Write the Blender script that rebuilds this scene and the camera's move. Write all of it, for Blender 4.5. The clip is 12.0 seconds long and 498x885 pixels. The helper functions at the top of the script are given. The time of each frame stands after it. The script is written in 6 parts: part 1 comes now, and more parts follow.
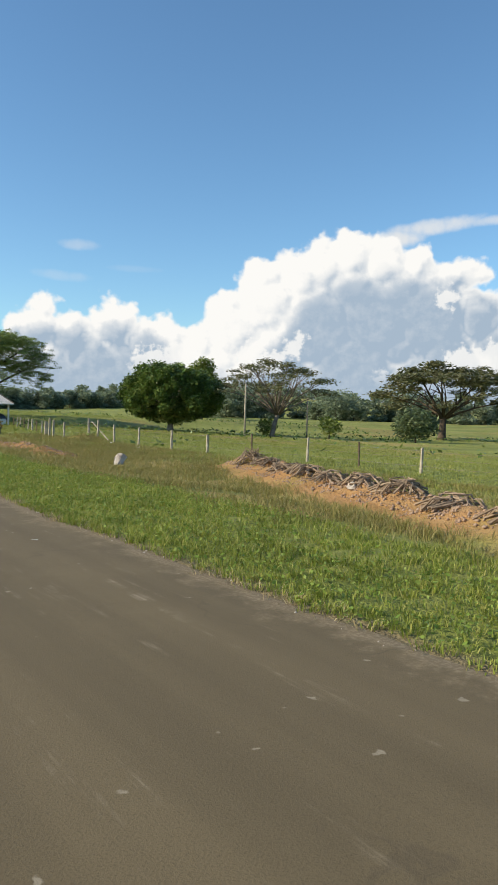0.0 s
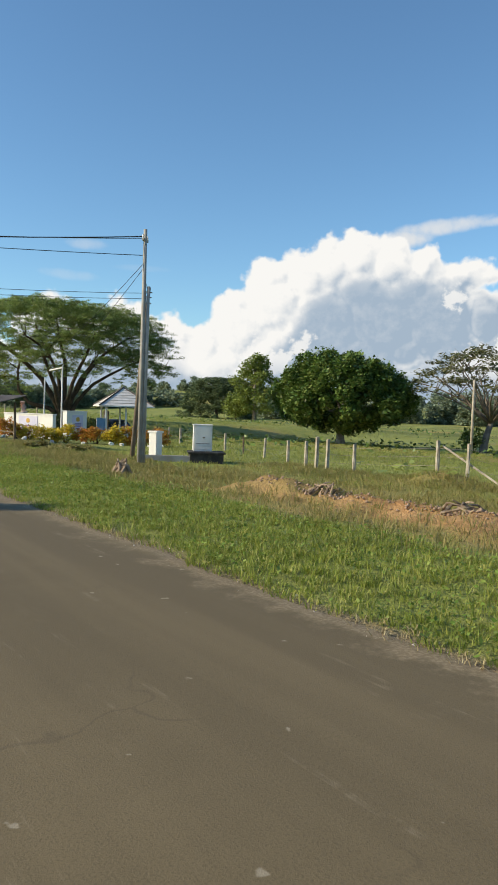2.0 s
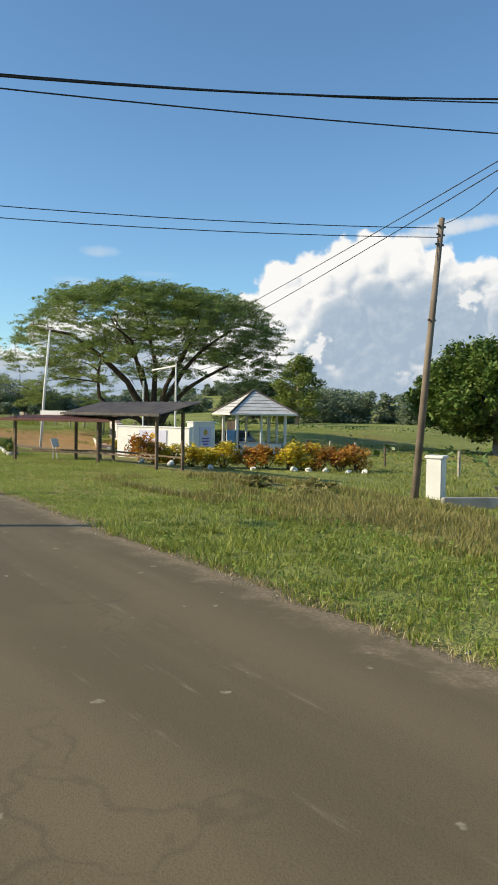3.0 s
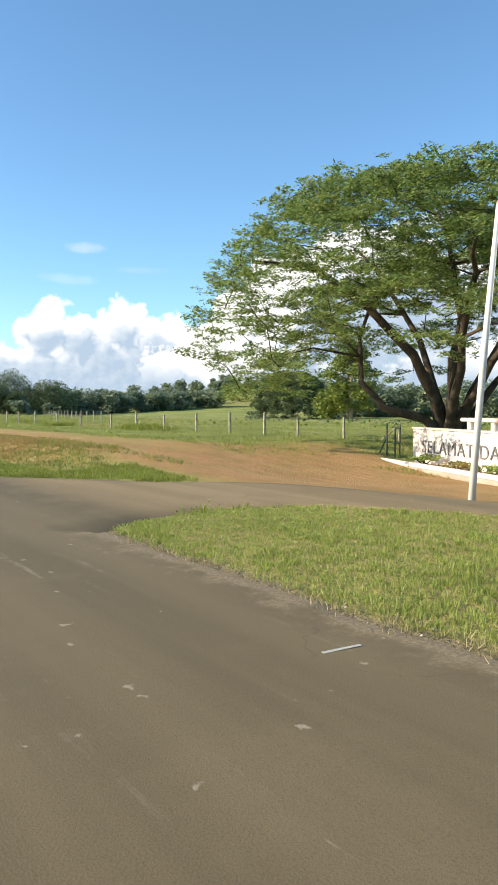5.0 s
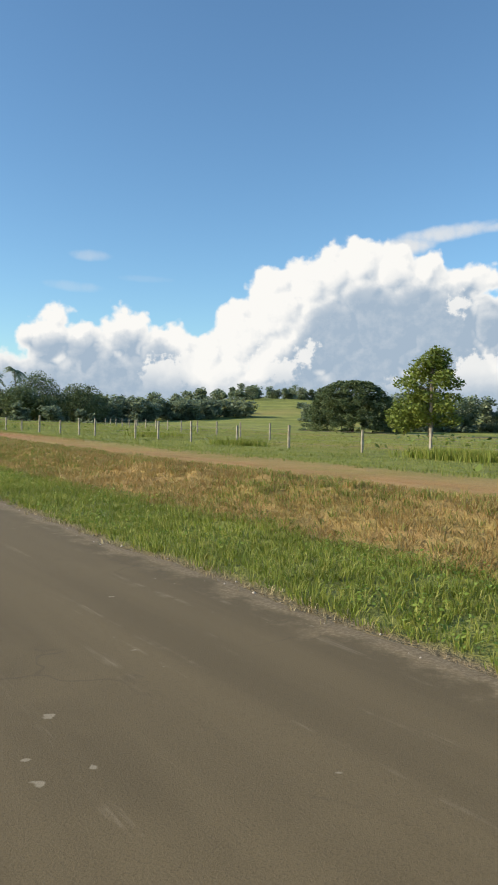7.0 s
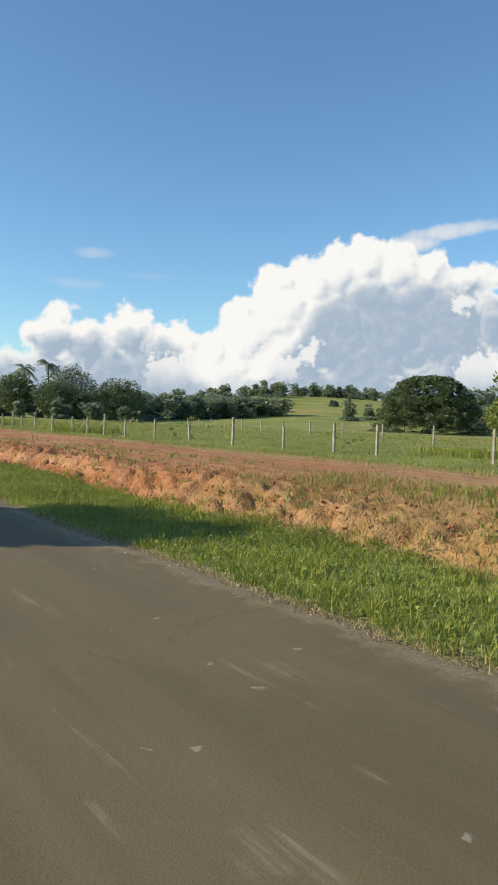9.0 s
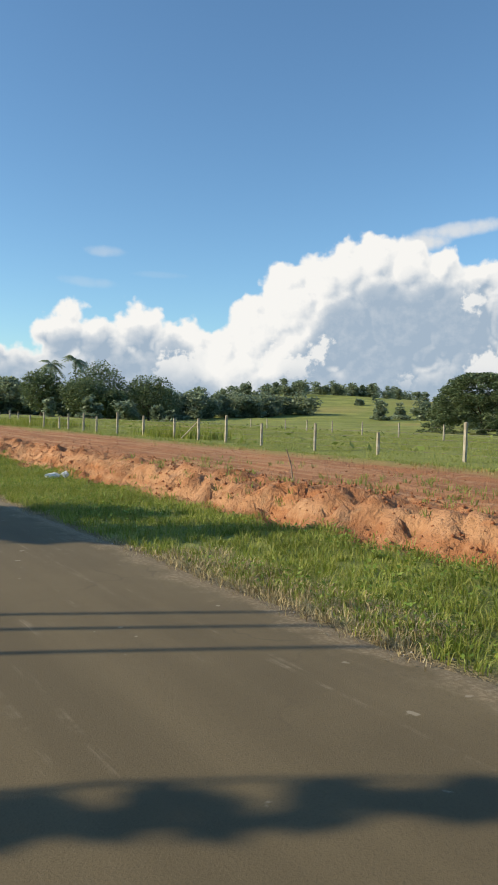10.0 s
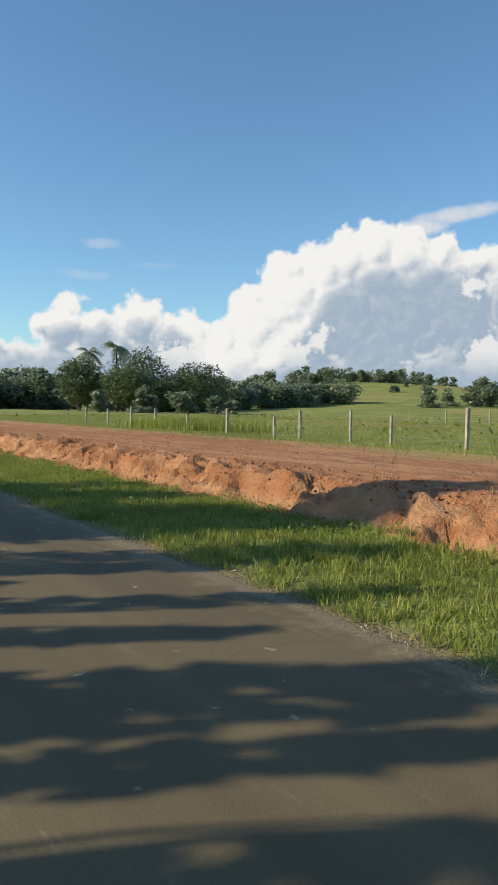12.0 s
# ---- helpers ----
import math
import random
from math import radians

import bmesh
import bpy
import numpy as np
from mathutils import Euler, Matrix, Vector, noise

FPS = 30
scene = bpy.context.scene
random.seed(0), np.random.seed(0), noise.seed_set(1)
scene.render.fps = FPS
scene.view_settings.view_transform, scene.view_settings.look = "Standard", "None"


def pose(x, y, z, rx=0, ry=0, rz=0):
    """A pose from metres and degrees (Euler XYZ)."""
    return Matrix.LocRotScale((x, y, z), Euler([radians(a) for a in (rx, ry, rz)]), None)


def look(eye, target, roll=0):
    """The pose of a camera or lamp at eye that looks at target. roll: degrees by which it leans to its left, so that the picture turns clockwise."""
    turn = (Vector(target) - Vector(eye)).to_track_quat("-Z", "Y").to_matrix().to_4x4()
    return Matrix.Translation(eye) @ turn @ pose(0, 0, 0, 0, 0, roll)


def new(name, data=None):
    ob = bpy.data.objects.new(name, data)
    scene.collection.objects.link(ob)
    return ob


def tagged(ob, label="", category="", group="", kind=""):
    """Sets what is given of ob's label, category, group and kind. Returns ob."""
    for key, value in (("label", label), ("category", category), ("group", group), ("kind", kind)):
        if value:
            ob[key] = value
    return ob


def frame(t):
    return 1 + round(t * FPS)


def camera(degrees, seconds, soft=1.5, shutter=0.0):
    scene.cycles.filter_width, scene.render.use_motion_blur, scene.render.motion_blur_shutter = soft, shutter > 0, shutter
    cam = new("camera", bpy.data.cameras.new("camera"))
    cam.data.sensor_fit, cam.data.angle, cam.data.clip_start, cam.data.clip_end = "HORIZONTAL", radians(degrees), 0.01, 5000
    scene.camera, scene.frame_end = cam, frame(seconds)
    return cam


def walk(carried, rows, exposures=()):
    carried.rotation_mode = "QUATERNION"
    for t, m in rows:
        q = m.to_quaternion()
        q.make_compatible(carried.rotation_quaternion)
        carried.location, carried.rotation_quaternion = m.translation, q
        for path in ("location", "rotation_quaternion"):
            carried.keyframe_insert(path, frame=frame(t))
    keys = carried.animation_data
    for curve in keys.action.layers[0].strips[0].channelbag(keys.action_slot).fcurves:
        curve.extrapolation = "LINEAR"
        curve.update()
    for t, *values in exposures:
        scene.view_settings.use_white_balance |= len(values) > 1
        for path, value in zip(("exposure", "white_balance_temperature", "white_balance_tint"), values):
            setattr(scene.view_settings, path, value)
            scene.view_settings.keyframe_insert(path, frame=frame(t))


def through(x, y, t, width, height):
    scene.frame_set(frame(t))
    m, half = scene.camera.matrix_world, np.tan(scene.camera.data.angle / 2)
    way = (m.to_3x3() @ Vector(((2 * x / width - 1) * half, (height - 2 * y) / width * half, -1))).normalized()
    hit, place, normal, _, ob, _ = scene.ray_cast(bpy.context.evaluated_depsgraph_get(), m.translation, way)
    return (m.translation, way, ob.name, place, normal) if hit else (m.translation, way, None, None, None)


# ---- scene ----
cam = camera(37.5, 12.0, soft=1.7)
# seconds, metres along the road, tilt, lean, heading
PATH = [
    (0, 0.00, 87.46, -1.58, -36.06),
    (0.5, 8.69, 87.49, -2.52, -36.47),
    (1, 17.65, 87.58, -1.57, -35.92),
    (1.5, 26.64, 87.41, -1.50, -35.55),
    (2, 35.70, 87.43, -1.88, -35.57),
    (2.5, 44.81, 87.90, -1.40, -34.84),
    (4.3, 77.45, 87.19, 0.10, -34.54),
    (4.5, 81.06, 87.17, 0.42, -35.26),
    (5, 90.01, 87.29, 0.09, -35.21),
    (5.5, 98.98, 87.82, -0.77, -36.08),
    (6, 107.80, 87.89, -0.89, -35.25),
    (6.5, 116.43, 87.72, -1.34, -34.80),
    (7, 125.19, 88.09, -1.09, -35.15),
    (7.5, 134.09, 87.86, -1.59, -34.65),
    (9.5, 169.65, 87.92, -1.25, -34.92),
    (10, 178.51, 87.78, -1.43, -34.13),
    (10.5, 187.41, 87.89, -1.37, -33.91),
    (11, 196.31, 87.53, -1.50, -34.07),
    (11.5, 205.20, 87.23, -0.80, -34.02),
    (12, 214.08, 86.97, -0.27, -34.06),
]
EYE = 2.2
walk(cam, [(t, pose(0, y, EYE, rx, ry, rz)) for t, y, rx, ry, rz in PATH],
     exposures=[(0, 0.5), (2.7, 0.45), (4.3, 0.95), (5.5, 0.93), (6.2, 0.6), (6.6, 0.5), (9.3, 0.46), (12, 0.38)])

# ---- light: low afternoon sun on the far side of the road behind the eye ----
SUN_HEADING, SUN_HEIGHT = -65.0, 27.0
sun_way = Vector((math.sin(radians(SUN_HEADING)) * math.cos(radians(SUN_HEIGHT)),
                  math.cos(radians(SUN_HEADING)) * math.cos(radians(SUN_HEIGHT)), math.sin(radians(SUN_HEIGHT))))
sun = new("sun", bpy.data.lights.new("sun", "SUN"))
sun.data.energy, sun.data.angle, sun.data.color = 4.3, radians(0.53), (1.0, 0.87, 0.63)
sun.matrix_world = look(sun_way * 100, (0, 0, 0))


def link(tree, a, b):
    tree.links.new(a, b)


def node(tree, kind, **props):
    n = tree.nodes.new(kind)
    for key, value in props.items():
        if key == "operation":
            n.operation = value
        elif key == "blend":
            n.data_type, n.blend_type = "RGBA", value
        elif key == "ins":
            for k, v in value.items():
                n.inputs[k].default_value = v
    return n


def mathn(tree, op, a, b=None, c=None, clamp=False):
    n = tree.nodes.new("ShaderNodeMath")
    n.operation, n.use_clamp = op, clamp
    for i, v in enumerate((a, b, c)):
        if v is None:
            continue
        if isinstance(v, (int, float)):
            n.inputs[i].default_value = v
        else:
            tree.links.new(v, n.inputs[i])
    return n.outputs[0]


def smooth(tree, value, low, high):
    n = tree.nodes.new("ShaderNodeMapRange")
    n.interpolation_type = "SMOOTHSTEP"
    tree.links.new(value, n.inputs[0])
    n.inputs[1].default_value, n.inputs[2].default_value = low, high
    return n.outputs[0]


def mixc(tree, f, a, b, blend="MIX"):
    n = tree.nodes.new("ShaderNodeMix")
    n.data_type, n.blend_type = "RGBA", blend
    for i, v in ((0, f), (6, a), (7, b)):
        if isinstance(v, (int, float)):
            n.inputs[i].default_value = v
        elif isinstance(v, tuple):
            n.inputs[i].default_value = (*v, 1)
        else:
            tree.links.new(v, n.inputs[i])
    return n.outputs[2]


def fbm(tree, vector, scale, detail=4.0, rough=0.55):
    n = tree.nodes.new("ShaderNodeTexNoise")
    n.inputs["Scale"].default_value, n.inputs["Detail"].default_value, n.inputs["Roughness"].default_value = scale, detail, rough
    if vector is not None:
        tree.links.new(vector, n.inputs["Vector"])
    return n.outputs["Fac"]


# cumulus heads: heading, height above the horizon and radius, in degrees
HEADS = [(19.7, 5.3, 2.0), (20.2, 7.1, 1.0), (22.1, 5.0, 2.0), (25.5, 6.0, 2.1), (24.0, 2.9, 2.6), (29.3, 4.9, 2.0),
         (31.9, 4.5, 1.9), (29.8, 2.5, 2.5), (27.6, 4.9, 1.8), (26.6, 3.2, 2.2), (33.0, 3.0, 2.6), (34.5, 6.1, 2.4), (34.1, 7.8, 1.3), (37.1, 8.4, 2.6), (36.8, 10.0, 1.6),
         (39.6, 10.2, 2.1), (41.4, 11.1, 2.0), (43.5, 11.6, 2.1), (46.1, 11.0, 2.2), (48.4, 11.0, 1.5), (51.1, 10.1, 1.5),
         (52.9, 10.3, 0.9), (41.1, 6.5, 3.7), (45.4, 7.3, 3.7), (49.6, 7.2, 3.5), (37.7, 3.4, 3.1), (52.5, 3.7, 1.6),
         (49.7, 2.2, 1.7), (55.0, 4.1, 1.9), (43.8, 3.1, 3.9), (53.0, 7.2, 2.2), (51.0, 4.6, 2.6), (47.3, 9.4, 2.3), (43.8, 9.4, 2.5)]
HEADS += [(47.2, 4.9, 2.0), (54.3, 5.6, 1.8)]
far_sky = random.Random(5)
for k in range(26):
    HEADS.append((64 + k * 11 + far_sky.uniform(-4, 4), far_sky.uniform(0.5, 5), far_sky.uniform(2.5, 5)))


def cloud_group():
    """Distance inside the union of the cloud heads, in degrees, with a billowing edge."""
    g = bpy.data.node_groups.new("cloud_field", "ShaderNodeTree")
    g.interface.new_socket("Place", in_out="INPUT", socket_type="NodeSocketVector")
    g.interface.new_socket("Depth", in_out="OUTPUT", socket_type="NodeSocketFloat")
    gi, go = g.nodes.new("NodeGroupInput"), g.nodes.new("NodeGroupOutput")
    place = gi.outputs[0]
    depth = None
    for a, e, r in HEADS:
        d = g.nodes.new("ShaderNodeVectorMath")
        d.operation = "DISTANCE"
        g.links.new(place, d.inputs[0])
        d.inputs[1].default_value = (a, e, 0)
        inside = mathn(g, "SUBTRACT", r, d.outputs["Value"])
        depth = inside if depth is None else mathn(g, "SMOOTH_MAX", depth, inside, 0.45)
    up = g.nodes.new("ShaderNodeSeparateXYZ")
    g.links.new(place, up.inputs[0])
    bank = mathn(g, "SUBTRACT", 5.6, up.outputs[1])
    depth = mathn(g, "SMOOTH_MAX", depth, mathn(g, "SUBTRACT", bank, mathn(g, "MULTIPLY", fbm(g, place, 0.12, 2.0), 2.4)), 0.6)
    lumps = g.nodes.new("ShaderNodeTexVoronoi")
    lumps.feature = "SMOOTH_F1"
    lumps.inputs["Scale"].default_value, lumps.inputs["Detail"].default_value = 0.6, 2.0
    lumps.inputs["Smoothness"].default_value = 0.45
    g.links.new(place, lumps.inputs["Vector"])
    bumps = mathn(g, "MULTIPLY", lumps.outputs["Distance"], -0.95)
    rough = mathn(g, "MULTIPLY", fbm(g, place, 0.8, 5.0, 0.5), 1.5)
    rim = smooth(g, depth, 2.0, 0.4)
    total = mathn(g, "ADD", depth, mathn(g, "MULTIPLY", mathn(g, "ADD", bumps, rough), mathn(g, "ADD", mathn(g, "MULTIPLY", rim, 0.75), 0.25)))
    g.links.new(mathn(g, "ADD", total, 0.3), go.inputs[0])
    return g


world = bpy.data.worlds.new("world")
scene.world = world
world.use_nodes = True
nt = world.node_tree
background = nt.nodes["Background"]
background.inputs[1].default_value = 0.1
sky = nt.nodes.new("ShaderNodeTexSky")
sky.sky_type, sky.sun_disc = "NISHITA", False
sky.sun_elevation, sky.sun_rotation = radians(SUN_HEIGHT), radians(SUN_HEADING)
sky.air_density, sky.dust_density, sky.ozone_density = 1.0, 0.35, 2.5
way = nt.nodes.new("ShaderNodeTexCoord").outputs["Generated"]
axes = nt.nodes.new("ShaderNodeSeparateXYZ")
link(nt, way, axes.inputs[0])
heading = mathn(nt, "MULTIPLY", mathn(nt, "ARCTAN2", axes.outputs[0], axes.outputs[1]), 57.2958)
heading = mathn(nt, "ADD", heading, mathn(nt, "MULTIPLY", mathn(nt, "LESS_THAN", heading, -20.0), 360.0))
height = mathn(nt, "MULTIPLY", mathn(nt, "ARCSINE", axes.outputs[2]), 57.2958)
spot = nt.nodes.new("ShaderNodeCombineXYZ")
link(nt, heading, spot.inputs[0])
link(nt, height, spot.inputs[1])
group = cloud_group()
here, lit = nt.nodes.new("ShaderNodeGroup"), nt.nodes.new("ShaderNodeGroup")
here.node_tree = lit.node_tree = group
link(nt, spot.outputs[0], here.inputs[0])
shift = nt.nodes.new("ShaderNodeVectorMath")
shift.operation = "ADD"
shift.inputs[1].default_value = (-0.4, 0.36, 0)
link(nt, spot.outputs[0], shift.inputs[0])
link(nt, shift.outputs[0], lit.inputs[0])
mask = smooth(nt, here.outputs[0], -0.05, 0.5)
relief = mathn(nt, "SUBTRACT", here.outputs[0], lit.outputs[0])
# the sunlit rim is white; the tall cloud's body and all bases lie in blue-grey shade
swell = mathn(nt, "ADD", mathn(nt, "MULTIPLY", smooth(nt, heading, 34.0, 43.0), 8.1), mathn(nt, "ADD", mathn(nt, "MULTIPLY", smooth(nt, heading, 32.0, 28.0), 3.9), 2.2))
wander = mathn(nt, "MULTIPLY", mathn(nt, "SUBTRACT", fbm(nt, spot.outputs[0], 0.55, 5.0, 0.6), 0.5), 4.5)
deep = smooth(nt, mathn(nt, "ADD", mathn(nt, "SUBTRACT", height, swell), wander), 1.1, -1.3)
shade = mathn(nt, "SUBTRACT", mathn(nt, "MULTIPLY", deep, 0.95), mathn(nt, "MULTIPLY", mathn(nt, "MULTIPLY", relief, smooth(nt, here.outputs[0], 2.4, 0.6)), 0.95))
shade = mathn(nt, "ADD", shade, mathn(nt, "MULTIPLY", mathn(nt, "SUBTRACT", fbm(nt, spot.outputs[0], 1.1, 6.0, 0.6), 0.5), 0.6), clamp=True)
# smaller sunlit heads standing in front of the shaded body
front = None
for a, e, r in ((36.2, 3.9, 1.5), (37.9, 3.6, 1.1), (39.2, 4.8, 0.9), (39.8, 5.6, 0.6), (28.4, 2.9, 1.9), (30.5, 3.8, 1.6), (52.4, 3.0, 2.3), (54.6, 3.4, 2.2), (50.8, 8.7, 0.9), (46.2, 2.6, 0.8)):
    d = nt.nodes.new("ShaderNodeVectorMath")
    d.operation = "DISTANCE"
    link(nt, spot.outputs[0], d.inputs[0])
    d.inputs[1].default_value = (a, e, 0)
    s = mathn(nt, "SUBTRACT", r, d.outputs["Value"])
    front = s if front is None else mathn(nt, "SMOOTH_MAX", front, s, 0.3)
front = smooth(nt, mathn(nt, "ADD", front, mathn(nt, "MULTIPLY", mathn(nt, "SUBTRACT", fbm(nt, spot.outputs[0], 1.3, 6.0, 0.6), 0.5), 3.0)), -0.1, 0.5)
base = smooth(nt, height, 1.6, 4.2)
shade = mathn(nt, "MULTIPLY", shade, mathn(nt, "SUBTRACT", 1.0, mathn(nt, "MULTIPLY", mathn(nt, "MULTIPLY", front, base), 0.8)))
shade = mathn(nt, "MULTIPLY", shade, smooth(nt, here.outputs[0], 0.2, 1.2))
cloud = mixc(nt, shade, (6.9, 6.8, 6.55), (2.75, 3.45, 4.25))
# thin veil drawn out from the top of the tall cloud, and two small wisps
veil = None
for a, e, ra, re, tilt, thick in ((46.6, 12.9, 3.4, 0.95, 0.2, 0.95), (49.6, 13.8, 4.6, 0.7, 0.12, 0.85), (56, 14.3, 6.0, 0.45, 0.08, 0.7),
                                  (22.8, 11.9, 1.7, 0.5, 0.0, 0.34), (21.6, 9.6, 2.6, 0.45, -0.05, 0.2), (27.0, 10.4, 2.5, 0.3, 0, 0.1)):
    u = mathn(nt, "SUBTRACT", heading, a)
    v = mathn(nt, "SUBTRACT", mathn(nt, "SUBTRACT", height, e), mathn(nt, "MULTIPLY", u, tilt))
    r = mathn(nt, "ADD", mathn(nt, "POWER", mathn(nt, "DIVIDE", u, ra), 2.0), mathn(nt, "POWER", mathn(nt, "DIVIDE", v, re), 2.0))
    s = mathn(nt, "MULTIPLY", smooth(nt, mathn(nt, "ADD", r, mathn(nt, "MULTIPLY", fbm(nt, spot.outputs[0], 0.8, 5.0), 1.3)), 1.7, 0.5), thick)
    veil = s if veil is None else mathn(nt, "MAXIMUM", veil, s)
blue = mixc(nt, 1.0, sky.outputs[0], (0.89, 1.13, 1.21), "MULTIPLY")
open_sky = mixc(nt, veil, blue, (5.6, 5.7, 5.75))
link(nt, mixc(nt, mask, open_sky, cloud), background.inputs[0])

# ---- materials ----


def surface(name, rough=0.8, metal=0.0):
    m = bpy.data.materials.new(name)
    m.use_nodes = True
    b = m.node_tree.nodes["Principled BSDF"]
    b.inputs["Roughness"].default_value, b.inputs["Metallic"].default_value = rough, metal
    b.inputs["Specular IOR Level"].default_value = 0.3
    return m, m.node_tree, b


def bump(tree, b, height, strength=0.4, distance=0.02):
    n = tree.nodes.new("ShaderNodeBump")
    n.inputs["Strength"].default_value, n.inputs["Distance"].default_value = strength, distance
    tree.links.new(height, n.inputs["Height"])
    tree.links.new(n.outputs[0], b.inputs["Normal"])


def weathered(name, light, dark, scale=3.0, rough=0.8, metal=0.0, grain=40.0, depth=0.01, stain=(0.2, 0.17, 0.10), stains=0.35):
    """Two tones mixed by broad patches, fine grain, and streaky stains."""
    m, tree, b = surface(name, rough, metal)
    place = tree.nodes.new("ShaderNodeTexCoord").outputs["Object"]
    broad, fine = fbm(tree, place, scale), fbm(tree, place, grain, 3.0)
    c = mixc(tree, smooth(tree, broad, 0.35, 0.65), light, dark)
    c = mixc(tree, mathn(tree, "MULTIPLY", smooth(tree, fbm(tree, place, scale * 0.6, 6.0, 0.7), 0.52, 0.72), stains), c, stain)
    c = mixc(tree, mathn(tree, "MULTIPLY", fine, 0.3), c, tuple(v * 0.6 for v in dark))
    tree.links.new(c, b.inputs["Base Color"])
    bump(tree, b, fine, 0.4, depth)
    return m


def leafy(name, tones, through=0.3, rough=0.55):
    """Leaves: each takes its own tone; some light comes through them."""
    m, tree, b = surface(name, rough)
    own = tree.nodes.new("ShaderNodeNewGeometry").outputs["Random Per Island"]
    ramp = tree.nodes.new("ShaderNodeValToRGB")
    ramp.color_ramp.elements[0].color, ramp.color_ramp.elements[1].color = (*tones[0], 1), (*tones[-1], 1)
    for k, tone in enumerate(tones[1:-1]):
        ramp.color_ramp.elements.new((k + 1) / (len(tones) - 1)).color = (*tone, 1)
    tree.links.new(own, ramp.inputs[0])
    place = tree.nodes.new("ShaderNodeNewGeometry").outputs["Position"]
    c = mixc(tree, mathn(tree, "MULTIPLY", smooth(tree, fbm(tree, place, 0.5, 2.0), 0.4, 0.7), 0.35), ramp.outputs[0], tuple(v * 0.6 for v in tones[0]))
    tree.links.new(c, b.inputs["Base Color"])
    t = tree.nodes.new("ShaderNodeBsdfTranslucent")
    tree.links.new(c, t.inputs[0])
    mix = tree.nodes.new("ShaderNodeMixShader")
    mix.inputs[0].default_value = through
    tree.links.new(b.outputs[0], mix.inputs[1])
    tree.links.new(t.outputs[0], mix.inputs[2])
    tree.links.new(mix.outputs[0], tree.nodes["Material Output"].inputs[0])
    return m


def ground_material():
    m, tree, b = surface("meadow_and_red_earth", 0.95)
    place = tree.nodes.new("ShaderNodeNewGeometry").outputs["Position"]

    def field(key):
        n = tree.nodes.new("ShaderNodeAttribute")
        n.attribute_name = key
        return n.outputs["Fac"]

    broad, mid, fine = fbm(tree, place, 0.05, 3.0), fbm(tree, place, 0.7, 5.0), fbm(tree, place, 14.0, 4.0, 0.65)
    green = mixc(tree, smooth(tree, mid, 0.35, 0.68), (0.18, 0.215, 0.04), (0.26, 0.27, 0.065))
    green = mixc(tree, smooth(tree, broad, 0.4, 0.65), green, (0.29, 0.31, 0.078))
    green = mixc(tree, mathn(tree, "MULTIPLY", smooth(tree, fine, 0.45, 0.75), 0.6), green, (0.08, 0.10, 0.028))
    dry = mixc(tree, smooth(tree, mid, 0.35, 0.65), (0.46, 0.30, 0.125), (0.36, 0.27, 0.09))
    dry = mixc(tree, mathn(tree, "MULTIPLY", smooth(tree, fine, 0.45, 0.75), 0.6), dry, (0.18, 0.11, 0.05))
    earth = mixc(tree, smooth(tree, mid, 0.32, 0.66), (0.43, 0.18, 0.075), (0.34, 0.15, 0.068))
    earth = mixc(tree, smooth(tree, fbm(tree, place, 3.0, 5.0), 0.5, 0.75), earth, (0.47, 0.26, 0.14))
    earth = mixc(tree, mathn(tree, "MULTIPLY", smooth(tree, fine, 0.5, 0.75), 0.55), earth, (0.2, 0.085, 0.045))
    ruts = tree.nodes.new("ShaderNodeMapping")
    ruts.inputs["Scale"].default_value = (1.0, 0.05, 1.0)
    tree.links.new(place, ruts.inputs[0])
    earth = mixc(tree, mathn(tree, "MULTIPLY", smooth(tree, fbm(tree, ruts.outputs[0], 1.6, 4.0, 0.6), 0.42, 0.66), 0.65), earth, (0.56, 0.32, 0.17))
    bands = tree.nodes.new("ShaderNodeMapping")
    bands.inputs["Rotation"].default_value, bands.inputs["Scale"].default_value = (0, 0, radians(35)), (0.25, 1.0, 1.0)
    tree.links.new(place, bands.inputs[0])
    green = mixc(tree, mathn(tree, "MULTIPLY", smooth(tree, fbm(tree, bands.outputs[0], 0.13, 5.0, 0.65), 0.48, 0.66), 0.55), green, (0.105, 0.125, 0.035))
    c = mixc(tree, field("dry"), green, dry)
    c = mixc(tree, field("earth"), c, earth)
    grit = mixc(tree, smooth(tree, fbm(tree, place, 25.0, 3.0), 0.4, 0.65), (0.17, 0.13, 0.075), (0.28, 0.215, 0.13))
    c = mixc(tree, field("grit"), c, grit)
    tree.links.new(c, b.inputs["Base Color"])
    bump(tree, b, mathn(tree, "ADD", fine, mathn(tree, "MULTIPLY", fbm(tree, place, 4.0, 5.0, 0.7), 2.2)), 0.9, 0.08)
    return m


